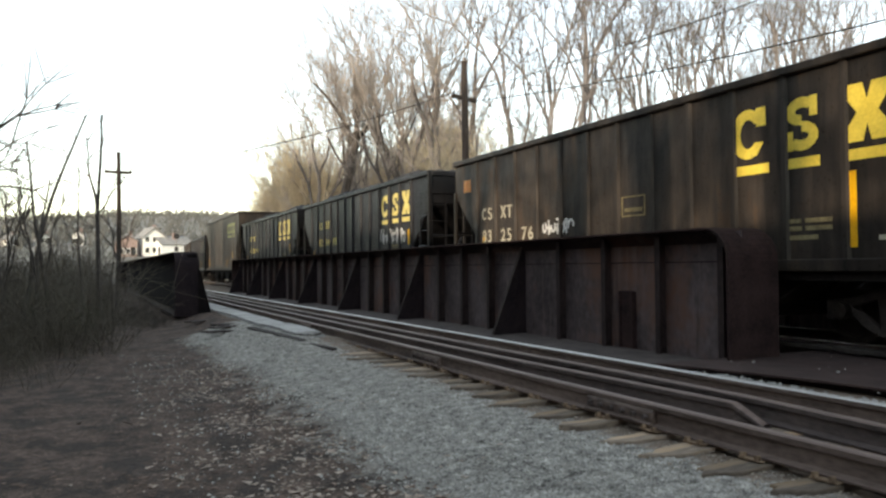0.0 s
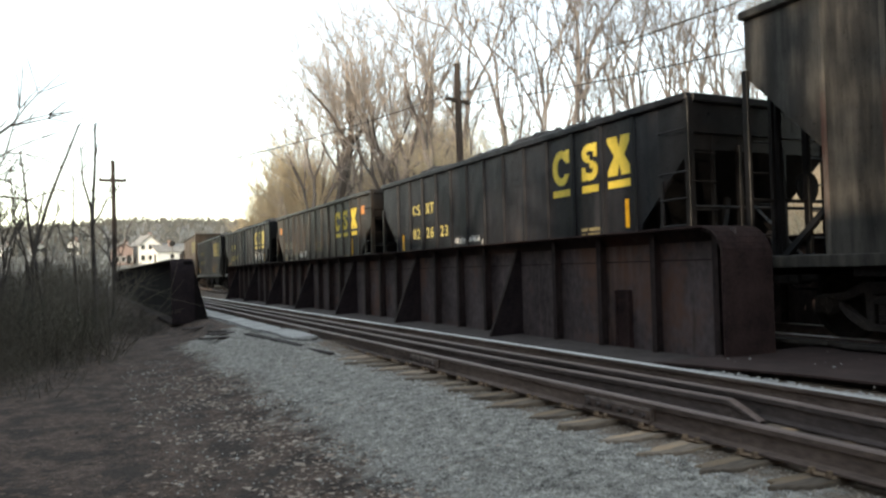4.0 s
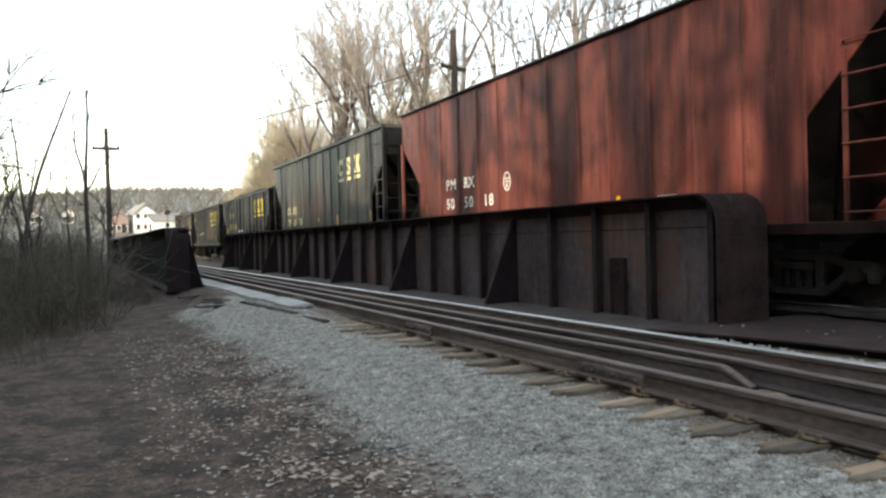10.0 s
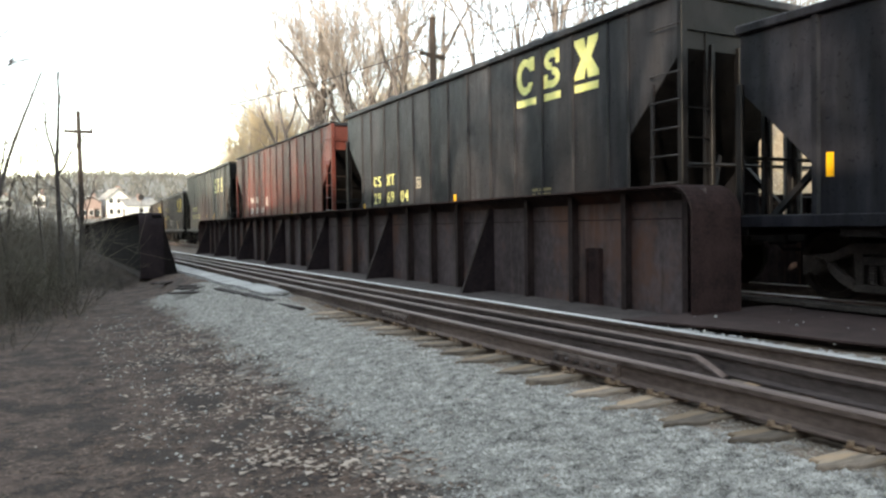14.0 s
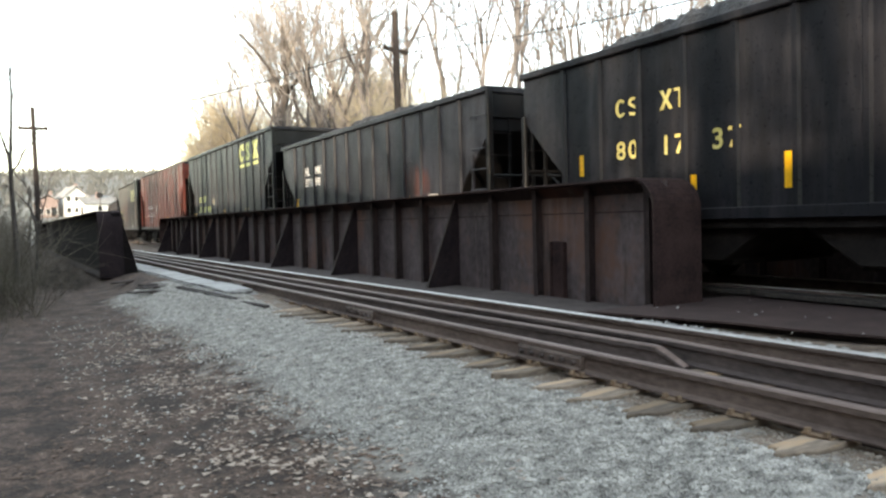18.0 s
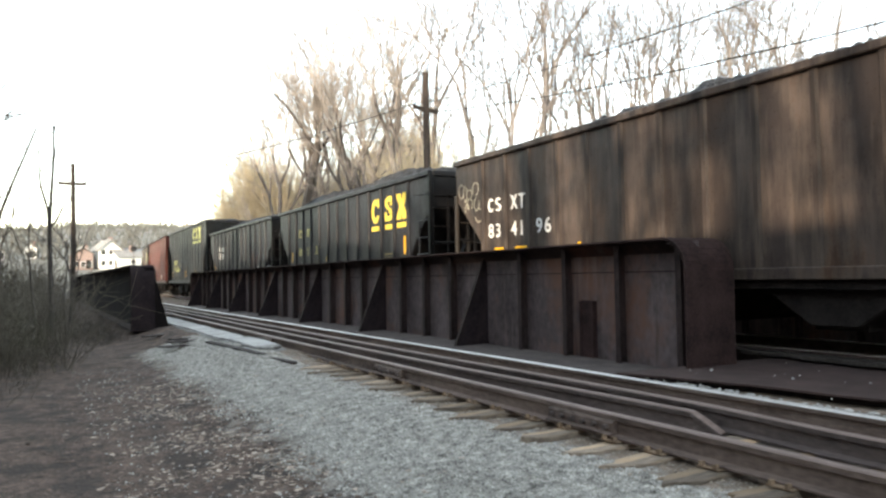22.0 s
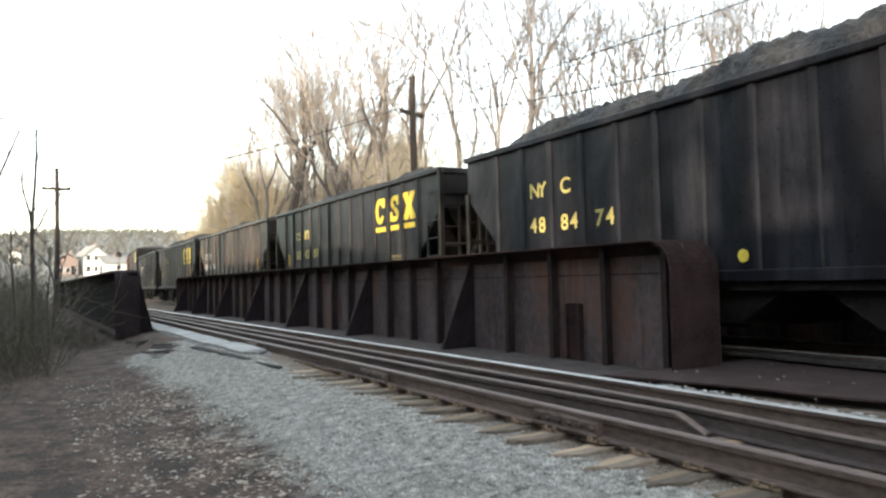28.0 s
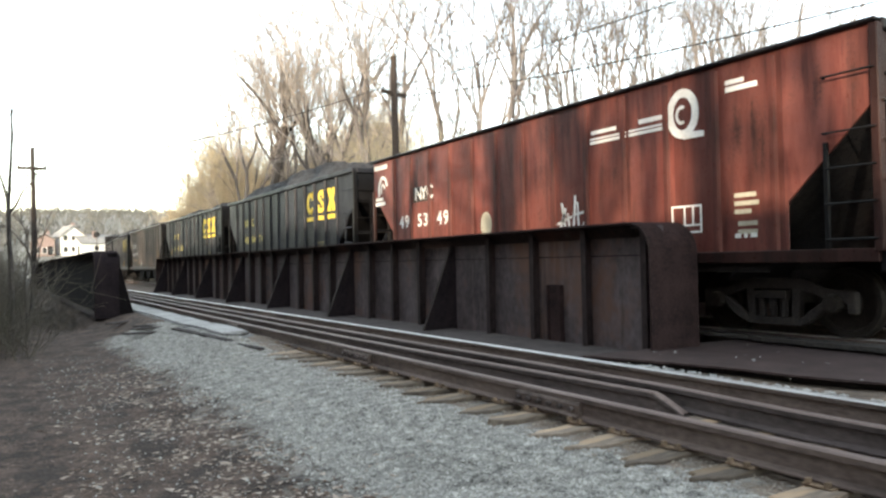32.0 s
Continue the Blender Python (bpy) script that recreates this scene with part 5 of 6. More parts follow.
def red_low(car, L, f):
    # arch emblem at the front corner, ring emblem with a band at the rear
    part("arch_emblem", mark_plate(arc_band(0.62, 0.35, 0.36, 0.5, 0.12, 20, 200) + arc_band(0.62, 0.35, 0.18, 0.26, 0.09, 20, 200) + [rect(0.06, 0.75, -0.10, 0.02), rect(0.1, 0.62, 0.06, 0.16), *[rect(0.02 + 0.135 * k, 0.125 + 0.135 * k, 1.06, 1.20) for k in range(7)]], f - 0.03, 2.64, 0.80), M_WHITE, car, "white arched emblem")
    band = [rect(0, 0.84, 0, 0.05), rect(0, 0.84, 0.07, 0.10), rect(0.90, 1.72, 0, 0.05), rect(0.90, 1.72, 0.07, 0.10), rect(0.04, 0.62, 0.16, 0.22), rect(1.12, 1.66, 0.16, 0.23)]
    part("band_emblem", mark_plate(band, f - 8.42, 2.98, 1.0), M_WHITE, car, "white double band")
    part("ring_emblem", mark_plate(arc_band(0.34, 0.38, 0.36, 0.44, 0.15, 0, 360, 24) + arc_band(0.32, 0.36, 0.14, 0.17, 0.06, 60, 300, 12) + [[(0.40, 0.05), (0.80, 0.02), (0.80, -0.08), (0.34, -0.08)]], f - 10.12, 2.84, 0.82), M_WHITE, car, "white ring with a tail")
    for text, o, z in (("LD LMT", 1.55, 1.46), ("LT WT", 1.62, 1.28)):
        part("stencil", words(text, 0.085), M_WHITE, car, at=Matrix.Translation((-1.549, f - o, z)))
    bars(car, f - 2.35, 1.47, [(0.05, 0.42, 0), (0.10, 0.37, 0.18), (0.95, 0.4, -0.05), (0.95, 0.44, 0.06), (0.95, 0.4, 0.17)], M_WHITE)
    part("primer_patch", mark_plate([rect(0, 0.92, 0, 0.36)], f - 2.14, 2.50, 1.0, x=-1.5425), P_BROWNBLACK, car, "dark repainted patch")
    part("dusty_disc", mark_plate(arc_band(0.2, 0.26, 0.2, 0.26, 0.25, 0, 360, 16), f - 5.05, 1.56, 1.0), M_DULL, car, "pale disc")
    strokes(car, [[(0, 0.30), (0.05, 0.28), (0.28, 0.80), (0.22, 0.82)], [(0.12, 0.92), (0.18, 0.9), (0.30, 0.22), (0.24, 0.2)], [(0.02, 0.52), (0.42, 0.64), (0.42, 0.68), (0.02, 0.57)], [(0.27, 0.72), (0.32, 0.72), (0.42, 0.2), (0.37, 0.2)], [(0.40, 0.24), (0.44, 0.22), (0.54, 1.0), (0.49, 1.02)], [(0.54, 0.9), (0.58, 0.9), (0.62, 0.2), (0.57, 0.2)], [(0.44, 0.66), (0.78, 0.7), (0.78, 0.74), (0.44, 0.71)], [(0.60, 0.32), (0.74, 0.62), (0.78, 0.6), (0.64, 0.3)], [(0.48, 0.28), (0.8, 0.2), (0.8, 0.16), (0.48, 0.24)], [(0.6, 0.02), (0.64, 0), (0.74, 0.2), (0.70, 0.22)]], f - 7.5, 1.16, M_WHITE, "white spray-painted stroke")
    stencil_box(car, f - 10.15, 1.42, 0.55, 0.4)
    [part("letter", words(ch, 0.3), M_WHITE, car, at=Matrix.Translation((-1.549, f - 2.17 - u, 2.56))) for ch, u in (("N", 0.06), ("Y", 0.36), ("C", 0.62))]
    part("reflector_strip", mark_plate([rect(0, 0.14, 0, 0.2)], f - 6.2, 1.22, 1.0), M_REFLECT, car, "yellow reflector strip")
    bars(car, f - 11.25, 1.86, [(0, 0.34, 0), (0, 0.38, 0.11), (0, 0.26, 0.22), (0.05, 0.3, 0.38), (0.05, 0.3, 0.49)], M_DULL)
    bars(car, f - 11.25, 1.32, [(0, 0.09, 0), (0.14, 0.05, 0), (0.24, 0.1, 0)], M_WHITE)
    part("top_stencil", mark_plate([rect(0, 0.5, 0, 0.07), rect(0, 0.3, 0.1, 0.16)], f - 11.15, 3.3, 1.0), M_WHITE, car)


hopper("black low-sided coal hopper car with dusty sides", 104.6, False, P_BLACK, marking(M_DULL), 0.35, 20)
hopper("brown-black low-sided coal hopper car", 90.3, False, P_BROWNBLACK, marking(M_DULL), 0.35, 21)
hopper("black low-sided coal hopper car", 76.0, False, P_BLACK, marking(M_DULL), 0.35, 22)
hopper("tall tan-brown coal hopper car", 61.6, True, P_TAN, marking(M_PALEYEL), 0.2, 23)
hopper("black low-sided coal hopper car with yellow emblem shapes", 46.4, False, P_BLACK, marking(M_NUMBER, True, ("83", "06", "41")), 0.38, 24)
hopper("black coal hopper car with yellow emblem and pale scrawl", 32.1, False, P_BLACK, marking(M_NUMBER, True, ("82", "14", "90"), extra=white_scrawl), 0.38, 25)
hopper("brown-black coal hopper car with large yellow emblem shapes", 17.29, False, P_BROWNBLACK, marking(M_YELLOW, True, ("83", "25", "76"), M_DULL, tall_panel, o=1.41, base=(2.18, 1.66), emblem=(9.15, 2.58, 0.72, (0.95, 1.80)), small=False, strips=[(1.45, 1.35, 1.8)]), 0.22, 26)
hopper("black coal hopper car with yellow emblem and numbers", 3.05, False, P_BLACK, marking(M_YELLOW, True, ("82", "26", "23"), None, chalk_text, strips=[(1.48, 1.25, 2.1), (9.35, 1.2, 1.65), (11.62, 1.72, 2.22)]), 0.38, 27)
hopper("tall grey coal hopper car with red rust stains", -11.29, True, P_GREYRUST, marking(M_DUSTYEL, True, ("29", "65", "30"), M_DUSTYEL, box_mark(9.98, 1.09), emblem=(9.70, 3.36, 0.61, (0.87, 1.72)), gap=0.96, h=0.30, strips=[(9.36, 1.6, 2.02), (6.98, 1.85, 1.98), (12.85, 1.72, 2.05)]), 0.1, 28, 14.2, first_rib=2.04, step=0.955)
hopper("tall faded red coal hopper car with white lettering", -26.95, True, P_RED, marking(None, False, ("50", "50", "18"), M_WHITE, shield, ("PM", "RX"), o=2.80, gap=0.98, h=0.265, base=(2.28, 1.80), strips=[(1.5, 1.6, 2.0), (9.56, 1.25, 1.72)], small=False), 0.1, 29, 14.6, chord=P_GREY, first_rib=1.56)
hopper("tall grey-black coal hopper car with yellow lettering", -42.98, True, P_GREY, marking(M_PALEYEL, True, ("29", "69", "04"), M_PALEYEL, small_square, o=2.12, gap=0.94, base=(2.24, 1.76), h=0.30, strips=[(1.28, 1.42, 1.78), (7.05, 1.35, 1.81)], emblem=(9.82, 3.66, 0.72, (0.95, 1.9))), 0.35, 30, 14.35, first_rib=1.93, step=0.971)
hopper("black low-sided coal hopper car with small white lettering", -58.40, False, P_STAINED, marking(None, False, ("370", "98"), M_WHITE, box_mark(10.3, 1.36), ("HL", "MX"), o=2.13, base=(2.62, 2.26), h=0.255, strips=[(1.3, 1.6, 1.9), (9.3, 1.2, 1.66)], small=False), 0.38, 31, 12.9)
hopper("black coal hopper car with large yellow emblem and heaped coal", -72.47, False, P_BLACK, marking(M_YELLOW, True, ("80", "17", "37"), None, box_mark(9.55, 1.18), o=2.44, gap=0.94, strips=[(1.55, 1.75, 2.1), (3.95, 1.40, 1.62), (5.45, 1.36, 1.82), (9.32, 1.2, 1.65), (11.6, 1.72, 2.2)]), 0.5, 32)
hopper("rust-brown coal hopper car with white numbers and a scrawl", -86.98, False, P_RUSTBROWN, marking(None, True, ("83", "41", "96"), M_WHITE, scrawl(0.06, 2.42, M_DULL), o=1.38, gap=0.88, base=(2.46, 1.92), h=0.295, strips=[(11.53, 1.72, 2.2), (4.42, 1.22, 1.68)], small=False), 0.36, 33)
hopper("black coal hopper car with yellow emblem and numbers", -101.35, False, P_BLACK, marking(M_YELLOW, True, ("83", "42", "87"), None, yellow_dot, emblem=(9.31, 2.66, 0.70, (0.97, 1.75)), o=2.36, strips=[(1.49, 1.75, 2.15), (3.82, 1.23, 1.66)]), 0.38, 34, 13.05)
hopper("blue-black coal hopper car with heaped coal and yellow numbers", -115.62, False, P_BLUEBLACK, marking(M_YELLOW, False, ("48", "84", "74"), M_NUMBER, yellow_dot, ("NY", "C"), strips=[(3.78, 1.26, 1.72), (9.3, 1.3, 1.6)], o=2.30, gap=0.94), 0.72, 35)
hopper("oxide-red coal hopper car with white ring emblem", -130.08, False, P_OXIDE, marking(None, False, ("49", "53", "49"), M_WHITE, red_low, o=1.42, gap=0.92, base=(2.54, 1.93), h=0.30, small=False, strips=[]), 0.2, 36, chord=P_BLACK)

# ---- trees, brush, poles, houses ----
def grow(seed, h, r, clear=0.35, wide=24, levels=5, lean=0.05, thin=1.0, shoots=1, sprigs=3, lift=0.08, first=3, arm=0.0):
    """Bare forking tree: lists of (start, end, radius, radius) for wood and for twigs. clear: share of the height below the first
    fork; wide: degrees of a fork; shoots: side shoots of a limb; arm: reach of one low limb that arches out towards -x."""
    R = np.random.RandomState(seed)
    wood, fine = [], []

    def path(p, d, length, n, r0, r1, wander, up, out):
        pts = [np.array(p, float)]
        d = np.array(d, float)
        for i in range(n):
            d = d + R.randn(3) * wander + np.array([0, 0, up])
            d /= np.linalg.norm(d)
            q = pts[-1] + d * length / n
            out.append((pts[-1], q, r0 + (r1 - r0) * i / n, r0 + (r1 - r0) * (i + 1) / n))
            pts.append(q)
        return pts

    def turned(d, angle, around):
        u = np.cross(d, (1.0, 0.3, 0.2))
        u /= np.linalg.norm(u)
        w = np.cross(d, u)
        return d * math.cos(angle) + (u * math.cos(around) + w * math.sin(around)) * math.sin(angle)

    def limb(p, d, length, rad, level):
        rad = max(rad, 0.008 * thin)
        last = level >= levels
        pts = path(p, d, length, 1 if last else 3 if level < 3 else 2, rad, rad * 0.7, 0.10 + 0.03 * level, lift, wood if level < 3 else fine)
        tip = (pts[-1] - pts[-2]) / np.linalg.norm(pts[-1] - pts[-2])
        if last:
            for k in range(sprigs):
                path(pts[-1 - k % 2], turned(tip, radians(R.uniform(12, 55)), R.rand() * 6.28), length * R.uniform(0.5, 1.1), 1, 0.007 * thin, 0.003 * thin, 0.1, 0.05, fine)
            return
        kids, a0 = 2 + (R.rand() < 0.3), R.rand() * 6.28
        for k in range(kids):
            limb(pts[-1], turned(tip, radians(wide * R.uniform(0.4, 1.35)), a0 + 6.28 * k / kids + R.randn() * 0.3), length * R.uniform(0.64, 0.94), rad * R.uniform(0.55, 0.74), level + 1)
        for k in range(shoots):
            j = 1 + R.randint(len(pts) - 1)
            limb(pts[j], turned(tip, radians(R.uniform(32, 62)), R.rand() * 6.28), length * R.uniform(0.35, 0.62), rad * 0.35, min(levels, level + 2))

    trunk = path((0, 0, -0.2), (R.randn() * lean, R.randn() * lean, 1), h * clear + 0.2, 5, r, r * 0.78, 0.05, 0.03, wood)
    tip = (trunk[-1] - trunk[-2]) / np.linalg.norm(trunk[-1] - trunk[-2])
    for k in range(first):
        a = 6.28 * k / first + R.rand()
        limb(trunk[-1], turned(tip, radians(wide * (0.25 if k == 0 else R.uniform(0.8, 1.5))), a), h * (1 - clear) * (0.36 if k == 0 else R.uniform(0.26, 0.34)), r * (0.70 if k == 0 else 0.5), 1)
    for k in range(first):
        limb(trunk[2 + k % 3], turned(tip, radians(R.uniform(38, 62)), R.rand() * 6.28), h * R.uniform(0.08, 0.16), r * 0.25, 2)
    if arm:
        bend = path(trunk[5], (-0.48, 0.05, 1.1), arm, 8, r * 0.42, r * 0.18, 0.02, -0.09, wood)
        for p in bend[3:]:
            limb(p, (-0.25 + R.randn() * 0.3, R.randn() * 0.2, 0.9), arm * 0.22, r * 0.12, 3)
    top = max(b[2] for a, b, ra, rb in wood + fine) / h
    return [[(a / top, b / top, ra, rb) for a, b, ra, rb in seg] for seg in (wood, fine)]


def seg_mesh(name, segs, sides):
    a, b, ra, rb = zip(*segs)
    return tubes(name, a, b, ra, rb, sides)


def trunk_mesh(segs, sides):
    """Trunk and limbs as one joined piece: each length is tied to the one that it grows from."""
    s, ends = Shape(), []
    for a, b, ra, rb in segs:
        n = len(s.v)
        s.rod(a, b, ra, sides, rb)
        if ends:
            k = int(np.argmin([np.linalg.norm(a - e) for e, m in ends]))
            m = ends[k][1]
            s.f.append((n, n + 1, m))
        ends += [(b, n + sides), (a, n)]
    return s.mesh("trunk")


def tree_kind(name, seed, bark, twig, label, **kw):
    wood, fine = grow(seed, **kw)
    t = thing(name, label, "tree", "bare trees on the bank", at=Matrix.Translation((0, -300 - seed, -60)))
    part("trunk", trunk_mesh(wood, 6), bark, t)
    part("crown", seg_mesh("crown", fine, 3), twig, t)
    return t


def place(t, x, y, s=1.0, turn=0.0, sink=0.1):
    c = copy_thing(t, Matrix.Translation((x, y, float(ground_z(x, y)) - sink)) @ Matrix.Rotation(turn, 4, "Z") @ Matrix.Scale(s, 4))
    return c


def drop(t):
    for o in (*t.children_recursive, t):
        bpy.data.objects.remove(o)


tall = [tree_kind("bare_tree", 11 + k, M_BARK, M_TWIG, lab, h=10.0, r=r, clear=c, wide=w, lean=le, first=n, levels=6, thin=0.58, sprigs=2, lift=0.12) for k, (lab, r, c, w, le, n) in enumerate((
    ("tall bare tree with pale sunlit twigs", 0.14, 0.30, 19, 0.05, 3), ("tall slender bare tree, forked high", 0.12, 0.42, 16, 0.04, 2),
    ("broad bare tree with spreading limbs", 0.17, 0.26, 23, 0.08, 3), ("slim bare tree with fine upright twigs", 0.11, 0.40, 14, 0.06, 2),
    ("bare tree with crooked limbs", 0.14, 0.32, 21, 0.14, 3)))]
arching = tree_kind("bare_tree", 17, M_GREYTWIG, M_TWIG, "bare tree with one long low arching limb", h=10.0, r=0.20, clear=0.68, wide=21, lean=0.03, first=3, levels=5, thin=0.60, lift=0.14, arm=3.4)
near = [tree_kind("bare_tree", 21 + k, M_NEARBARK, M_NEARBARK, lab, h=10.0, r=r, clear=c, wide=w, lean=0.10, first=n, levels=5, thin=0.6, lift=0.14) for k, (lab, r, c, w, n) in enumerate((
    ("slender bare tree with pale bark", 0.10, 0.34, 17, 3), ("bare tree forked low into upright limbs", 0.10, 0.24, 20, 3), ("thin bare tree with few limbs", 0.085, 0.45, 15, 2)))]
young = [tree_kind("young_tree", 31 + k, M_TANBARK, M_TAN, "young bare tree with dense tan twigs", h=9.0, r=0.06, clear=0.07, wide=15, first=6, levels=4, thin=1.35, sprigs=4, lift=0.16) for k in range(3)]
# crown line of the wood: bearing (metres to the side per metre ahead) and rise of the tops (metres per metre ahead)
LINE_B = (0.200, 0.222, 0.250, 0.282, 0.320, 0.355, 0.385, 0.400, 0.430, 0.470, 0.520, 0.66, 0.745, 0.765, 0.80, 0.84, 0.90, 1.00, 1.25, 1.80)
LINE_R = (0.100, 0.150, 0.218, 0.298, 0.295, 0.290, 0.285, 0.325, 0.350, 0.385, 0.42, 0.46, 0.44, 0.340, 0.34, 0.42, 0.44, 0.44, 0.50, 0.60)
R = np.random.RandomState(17)


def stand(kinds, b, y, f, tall_h=10.0):
    """A tree at bearing b, y ahead, whose top reaches the share f of the crown line."""
    x = b * y
    z0 = float(ground_z(x, y))
    h = 1.55 + float(np.interp(b, LINE_B, LINE_R)) * y * f * (1.18 if b < 0.7 else 1.34) - z0
    if x > 14.6 and h > 3:
        place(kinds[R.randint(len(kinds))], x, y, h / tall_h, R.rand() * 6.28)


# the front row, one by one
place(arching, 0.309 * 50, 50, (1.55 + 0.318 * 50 - float(ground_z(0.309 * 50, 50))) / 10.0)
for k, b, y, f in ((0, 0.262, 66, 0.66), (3, 0.240, 68, 0.66), (4, 0.276, 62, 0.72), (1, 0.335, 56, 0.98), (3, 0.352, 54, 1.0), (0, 0.372, 52, 0.95), (2, 0.405, 48, 1.0),
                   (0, 0.438, 46, 1.0), (4, 0.470, 44, 1.02), (1, 0.510, 40, 1.02), (3, 0.580, 37, 1.0), (1, 0.64, 35, 1.05), (1, 0.715, 33, 1.05),
                   (3, 0.775, 32, 0.9), (2, 0.83, 31, 1.0), (0, 0.865, 30, 1.04), (4, 0.95, 30, 0.95), (3, 0.99, 29, 1.05), (0, 1.02, 30, 1.0), (1, 1.06, 28, 1.0), (2, 1.17, 27, 1.0), (0, 1.24, 26, 1.0), (4, 1.36, 25, 1.0), (2, 1.5, 24, 1.0), (0, 1.7, 23, 1.0)):
    stand([tall[k] if b < 0.53 else near[k % 3]], b, y, f * 1.05)
for k in range(4):
    b = 0.24 + 0.29 * R.rand()
    stand(tall, b, 44 + 26 * R.rand(), R.uniform(0.72, 0.97))
for k in range(3):
    stand(near, 0.53 + 0.23 * R.rand(), 38 + 16 * R.rand(), R.uniform(0.6, 0.95))
for k in range(16):
    stand(near, 0.76 + 0.95 * R.rand(), 24 + 14 * R.rand(), R.uniform(0.55, 1.0))
for k in range(135):
    b = 0.205 + 0.29 * R.rand() ** 0.8
    stand(young, b, 56 + 22 * R.rand(), R.uniform(0.34, 0.56) if b > 0.25 else R.uniform(0.44, 0.66), 9.0)
for k in range(36):
    stand(young, 0.2 + 0.06 * R.rand(), 60 + 22 * R.rand(), R.uniform(0.5, 0.8), 9.0)
for k in range(26):
    stand(young, 0.5 + 0.7 * R.rand(), 34 + 14 * R.rand(), R.uniform(0.32, 0.50), 9.0)
for k in range(9):
    place(tall[R.randint(5)], 17 + 22 * R.rand(), -14 + 26 * R.rand(), R.uniform(1.1, 1.6), R.rand() * 6.28)
# trees on the bank behind the camera, whose shade dapples the train
shade = [tree_kind("bank_tree", 51 + k, M_BARK, M_GREYTWIG, "bare tree on the bank across from the train", h=13 + k, r=0.26, clear=0.3, wide=20, first=3, levels=4, thin=2.6, lift=0.12) for k in range(2)]
for k in range(54):
    place(shade[k % 2], -13.0 - 12 * R.rand(), -66 + 2.0 * k + 2 * R.rand(), R.uniform(0.7, 1.1), R.rand() * 6.28)
for k in range(9):
    place(shade[k % 2], -14.0 - 9 * R.rand(), 5 + 3.0 * k + 2 * R.rand(), R.uniform(0.75, 1.05), R.rand() * 6.28)
for k in range(115):
    y = 24 + 0.72 * k + R.rand()
    x = -14.5 - 8 * R.rand()
    place(shade[k % 2], x, y, max(0.3, (11.6 + 1.6 * R.rand() - 0.06 * (x + 18) * 5 - float(ground_z(x, y))) / 13.5), R.rand() * 6.28)
for t in tall + [arching] + near + young + shade:
    drop(t)

# saplings and thicket left of the bridge
def bent_stem(foot, height, sway, power, r, fine, R):
    """A thin stem that leans over by sway towards its tip, with small side twigs; returns its lengths."""
    n, segs = 9, []
    at = lambda u: np.array([foot[0] + sway * u ** power + 0.03 * math.sin(u * 9 + foot[1]), foot[1], foot[2] + height * u])
    for i in range(n):
        segs.append((at(i / n), at((i + 1) / n), 2.1 * r * (1 - 0.70 * i / n), 2.1 * r * (1 - 0.70 * (i + 1) / n)))
        if i > 3:
            for k in range(2):
                p = at((i + R.rand()) / n)
                q = p + np.array([R.uniform(-0.3, 0.3), R.uniform(-0.2, 0.2), R.uniform(0.15, 0.5)])
                fine.append((p, q, 0.013, 0.006))
    return segs


# place, then height, sway, power, thickness of each stem, and where it leaves the first one
SR = np.random.RandomState(5)
for x, y, stems in ((-1.30, 18.0, ((5.1, 1.22, 1.5, 0.030, 0.0), (2.2, -0.35, 1.0, 0.013, 0.40))), (-0.72, 18.2, ((4.4, -0.50, 1.2, 0.026, 0.0), (1.8, 0.35, 1.3, 0.012, 0.35))),
                    (0.19, 18.6, ((5.1, 0.06, 1.0, 0.034, 0.0), (1.75, -0.26, 0.9, 0.018, 0.58), (0.85, 0.55, 1.0, 0.014, 0.58))), (-0.10, 18.4, ((4.0, -0.12, 1.0, 0.016, 0.0),)),
                    (-1.05, 17.6, ((3.6, 0.30, 1.4, 0.020, 0.0), (1.5, -0.4, 1.0, 0.012, 0.5))), (0.50, 19.2, ((2.6, 0.05, 1.0, 0.014, 0.0),)), (-1.62, 18.4, ((4.2, -0.25, 1.3, 0.022, 0.0), (2.0, 0.5, 1.2, 0.014, 0.4)))):
    z0 = float(ground_z(x, y)) - 0.05
    fine, wood = [], []
    for height, sway, power, r, share in stems:
        foot = (x, y, z0)
        if share:
            k = wood[int(share * 9)]
            foot = tuple(k[0])
        wood += bent_stem(foot, height, sway, power, r, fine, SR)
    t = thing("sapling", "thin bare dark sapling with curved stems in the brush", "sapling", "saplings")
    part("trunk", trunk_mesh(wood, 5), M_GREYTWIG, t)
    part("crown", seg_mesh("crown", fine, 3), M_GREYTWIG, t)
# fuller ones behind: place, height, seed, lean and height of the fork
saplings = [((-1.9, 20.0), 4.6, 66, (0.1, 0.0), 0.4), ((0.62, 21.5), 3.4, 67, (0.3, 0.1), 0.4), ((-2.3, 21.0), 5.0, 68, (0.0, 0.1), 0.4)]
for (x, y), h, sd, (lx, ly), fork in saplings:
    wood, fine = grow(sd, h=h, r=0.044, clear=fork, wide=17, first=2, levels=3, lean=0.03, thin=1.25, sprigs=2, shoots=1, lift=0.12)
    wood, fine = [[(a + np.array([lx, ly, 0]) * a[2] / h * 2, b + np.array([lx, ly, 0]) * b[2] / h * 2, ra, rb) for a, b, ra, rb in q] for q in (wood, fine)]
    t = thing("sapling", "thin bare grey sapling at the edge of the brush", "sapling", "saplings", at=Matrix.Translation((x, y, float(ground_z(x, y)))))
    part("trunk", trunk_mesh(wood, 5), M_GREYTWIG, t)
    part("crown", seg_mesh("crown", fine, 3), M_GREYTWIG, t)
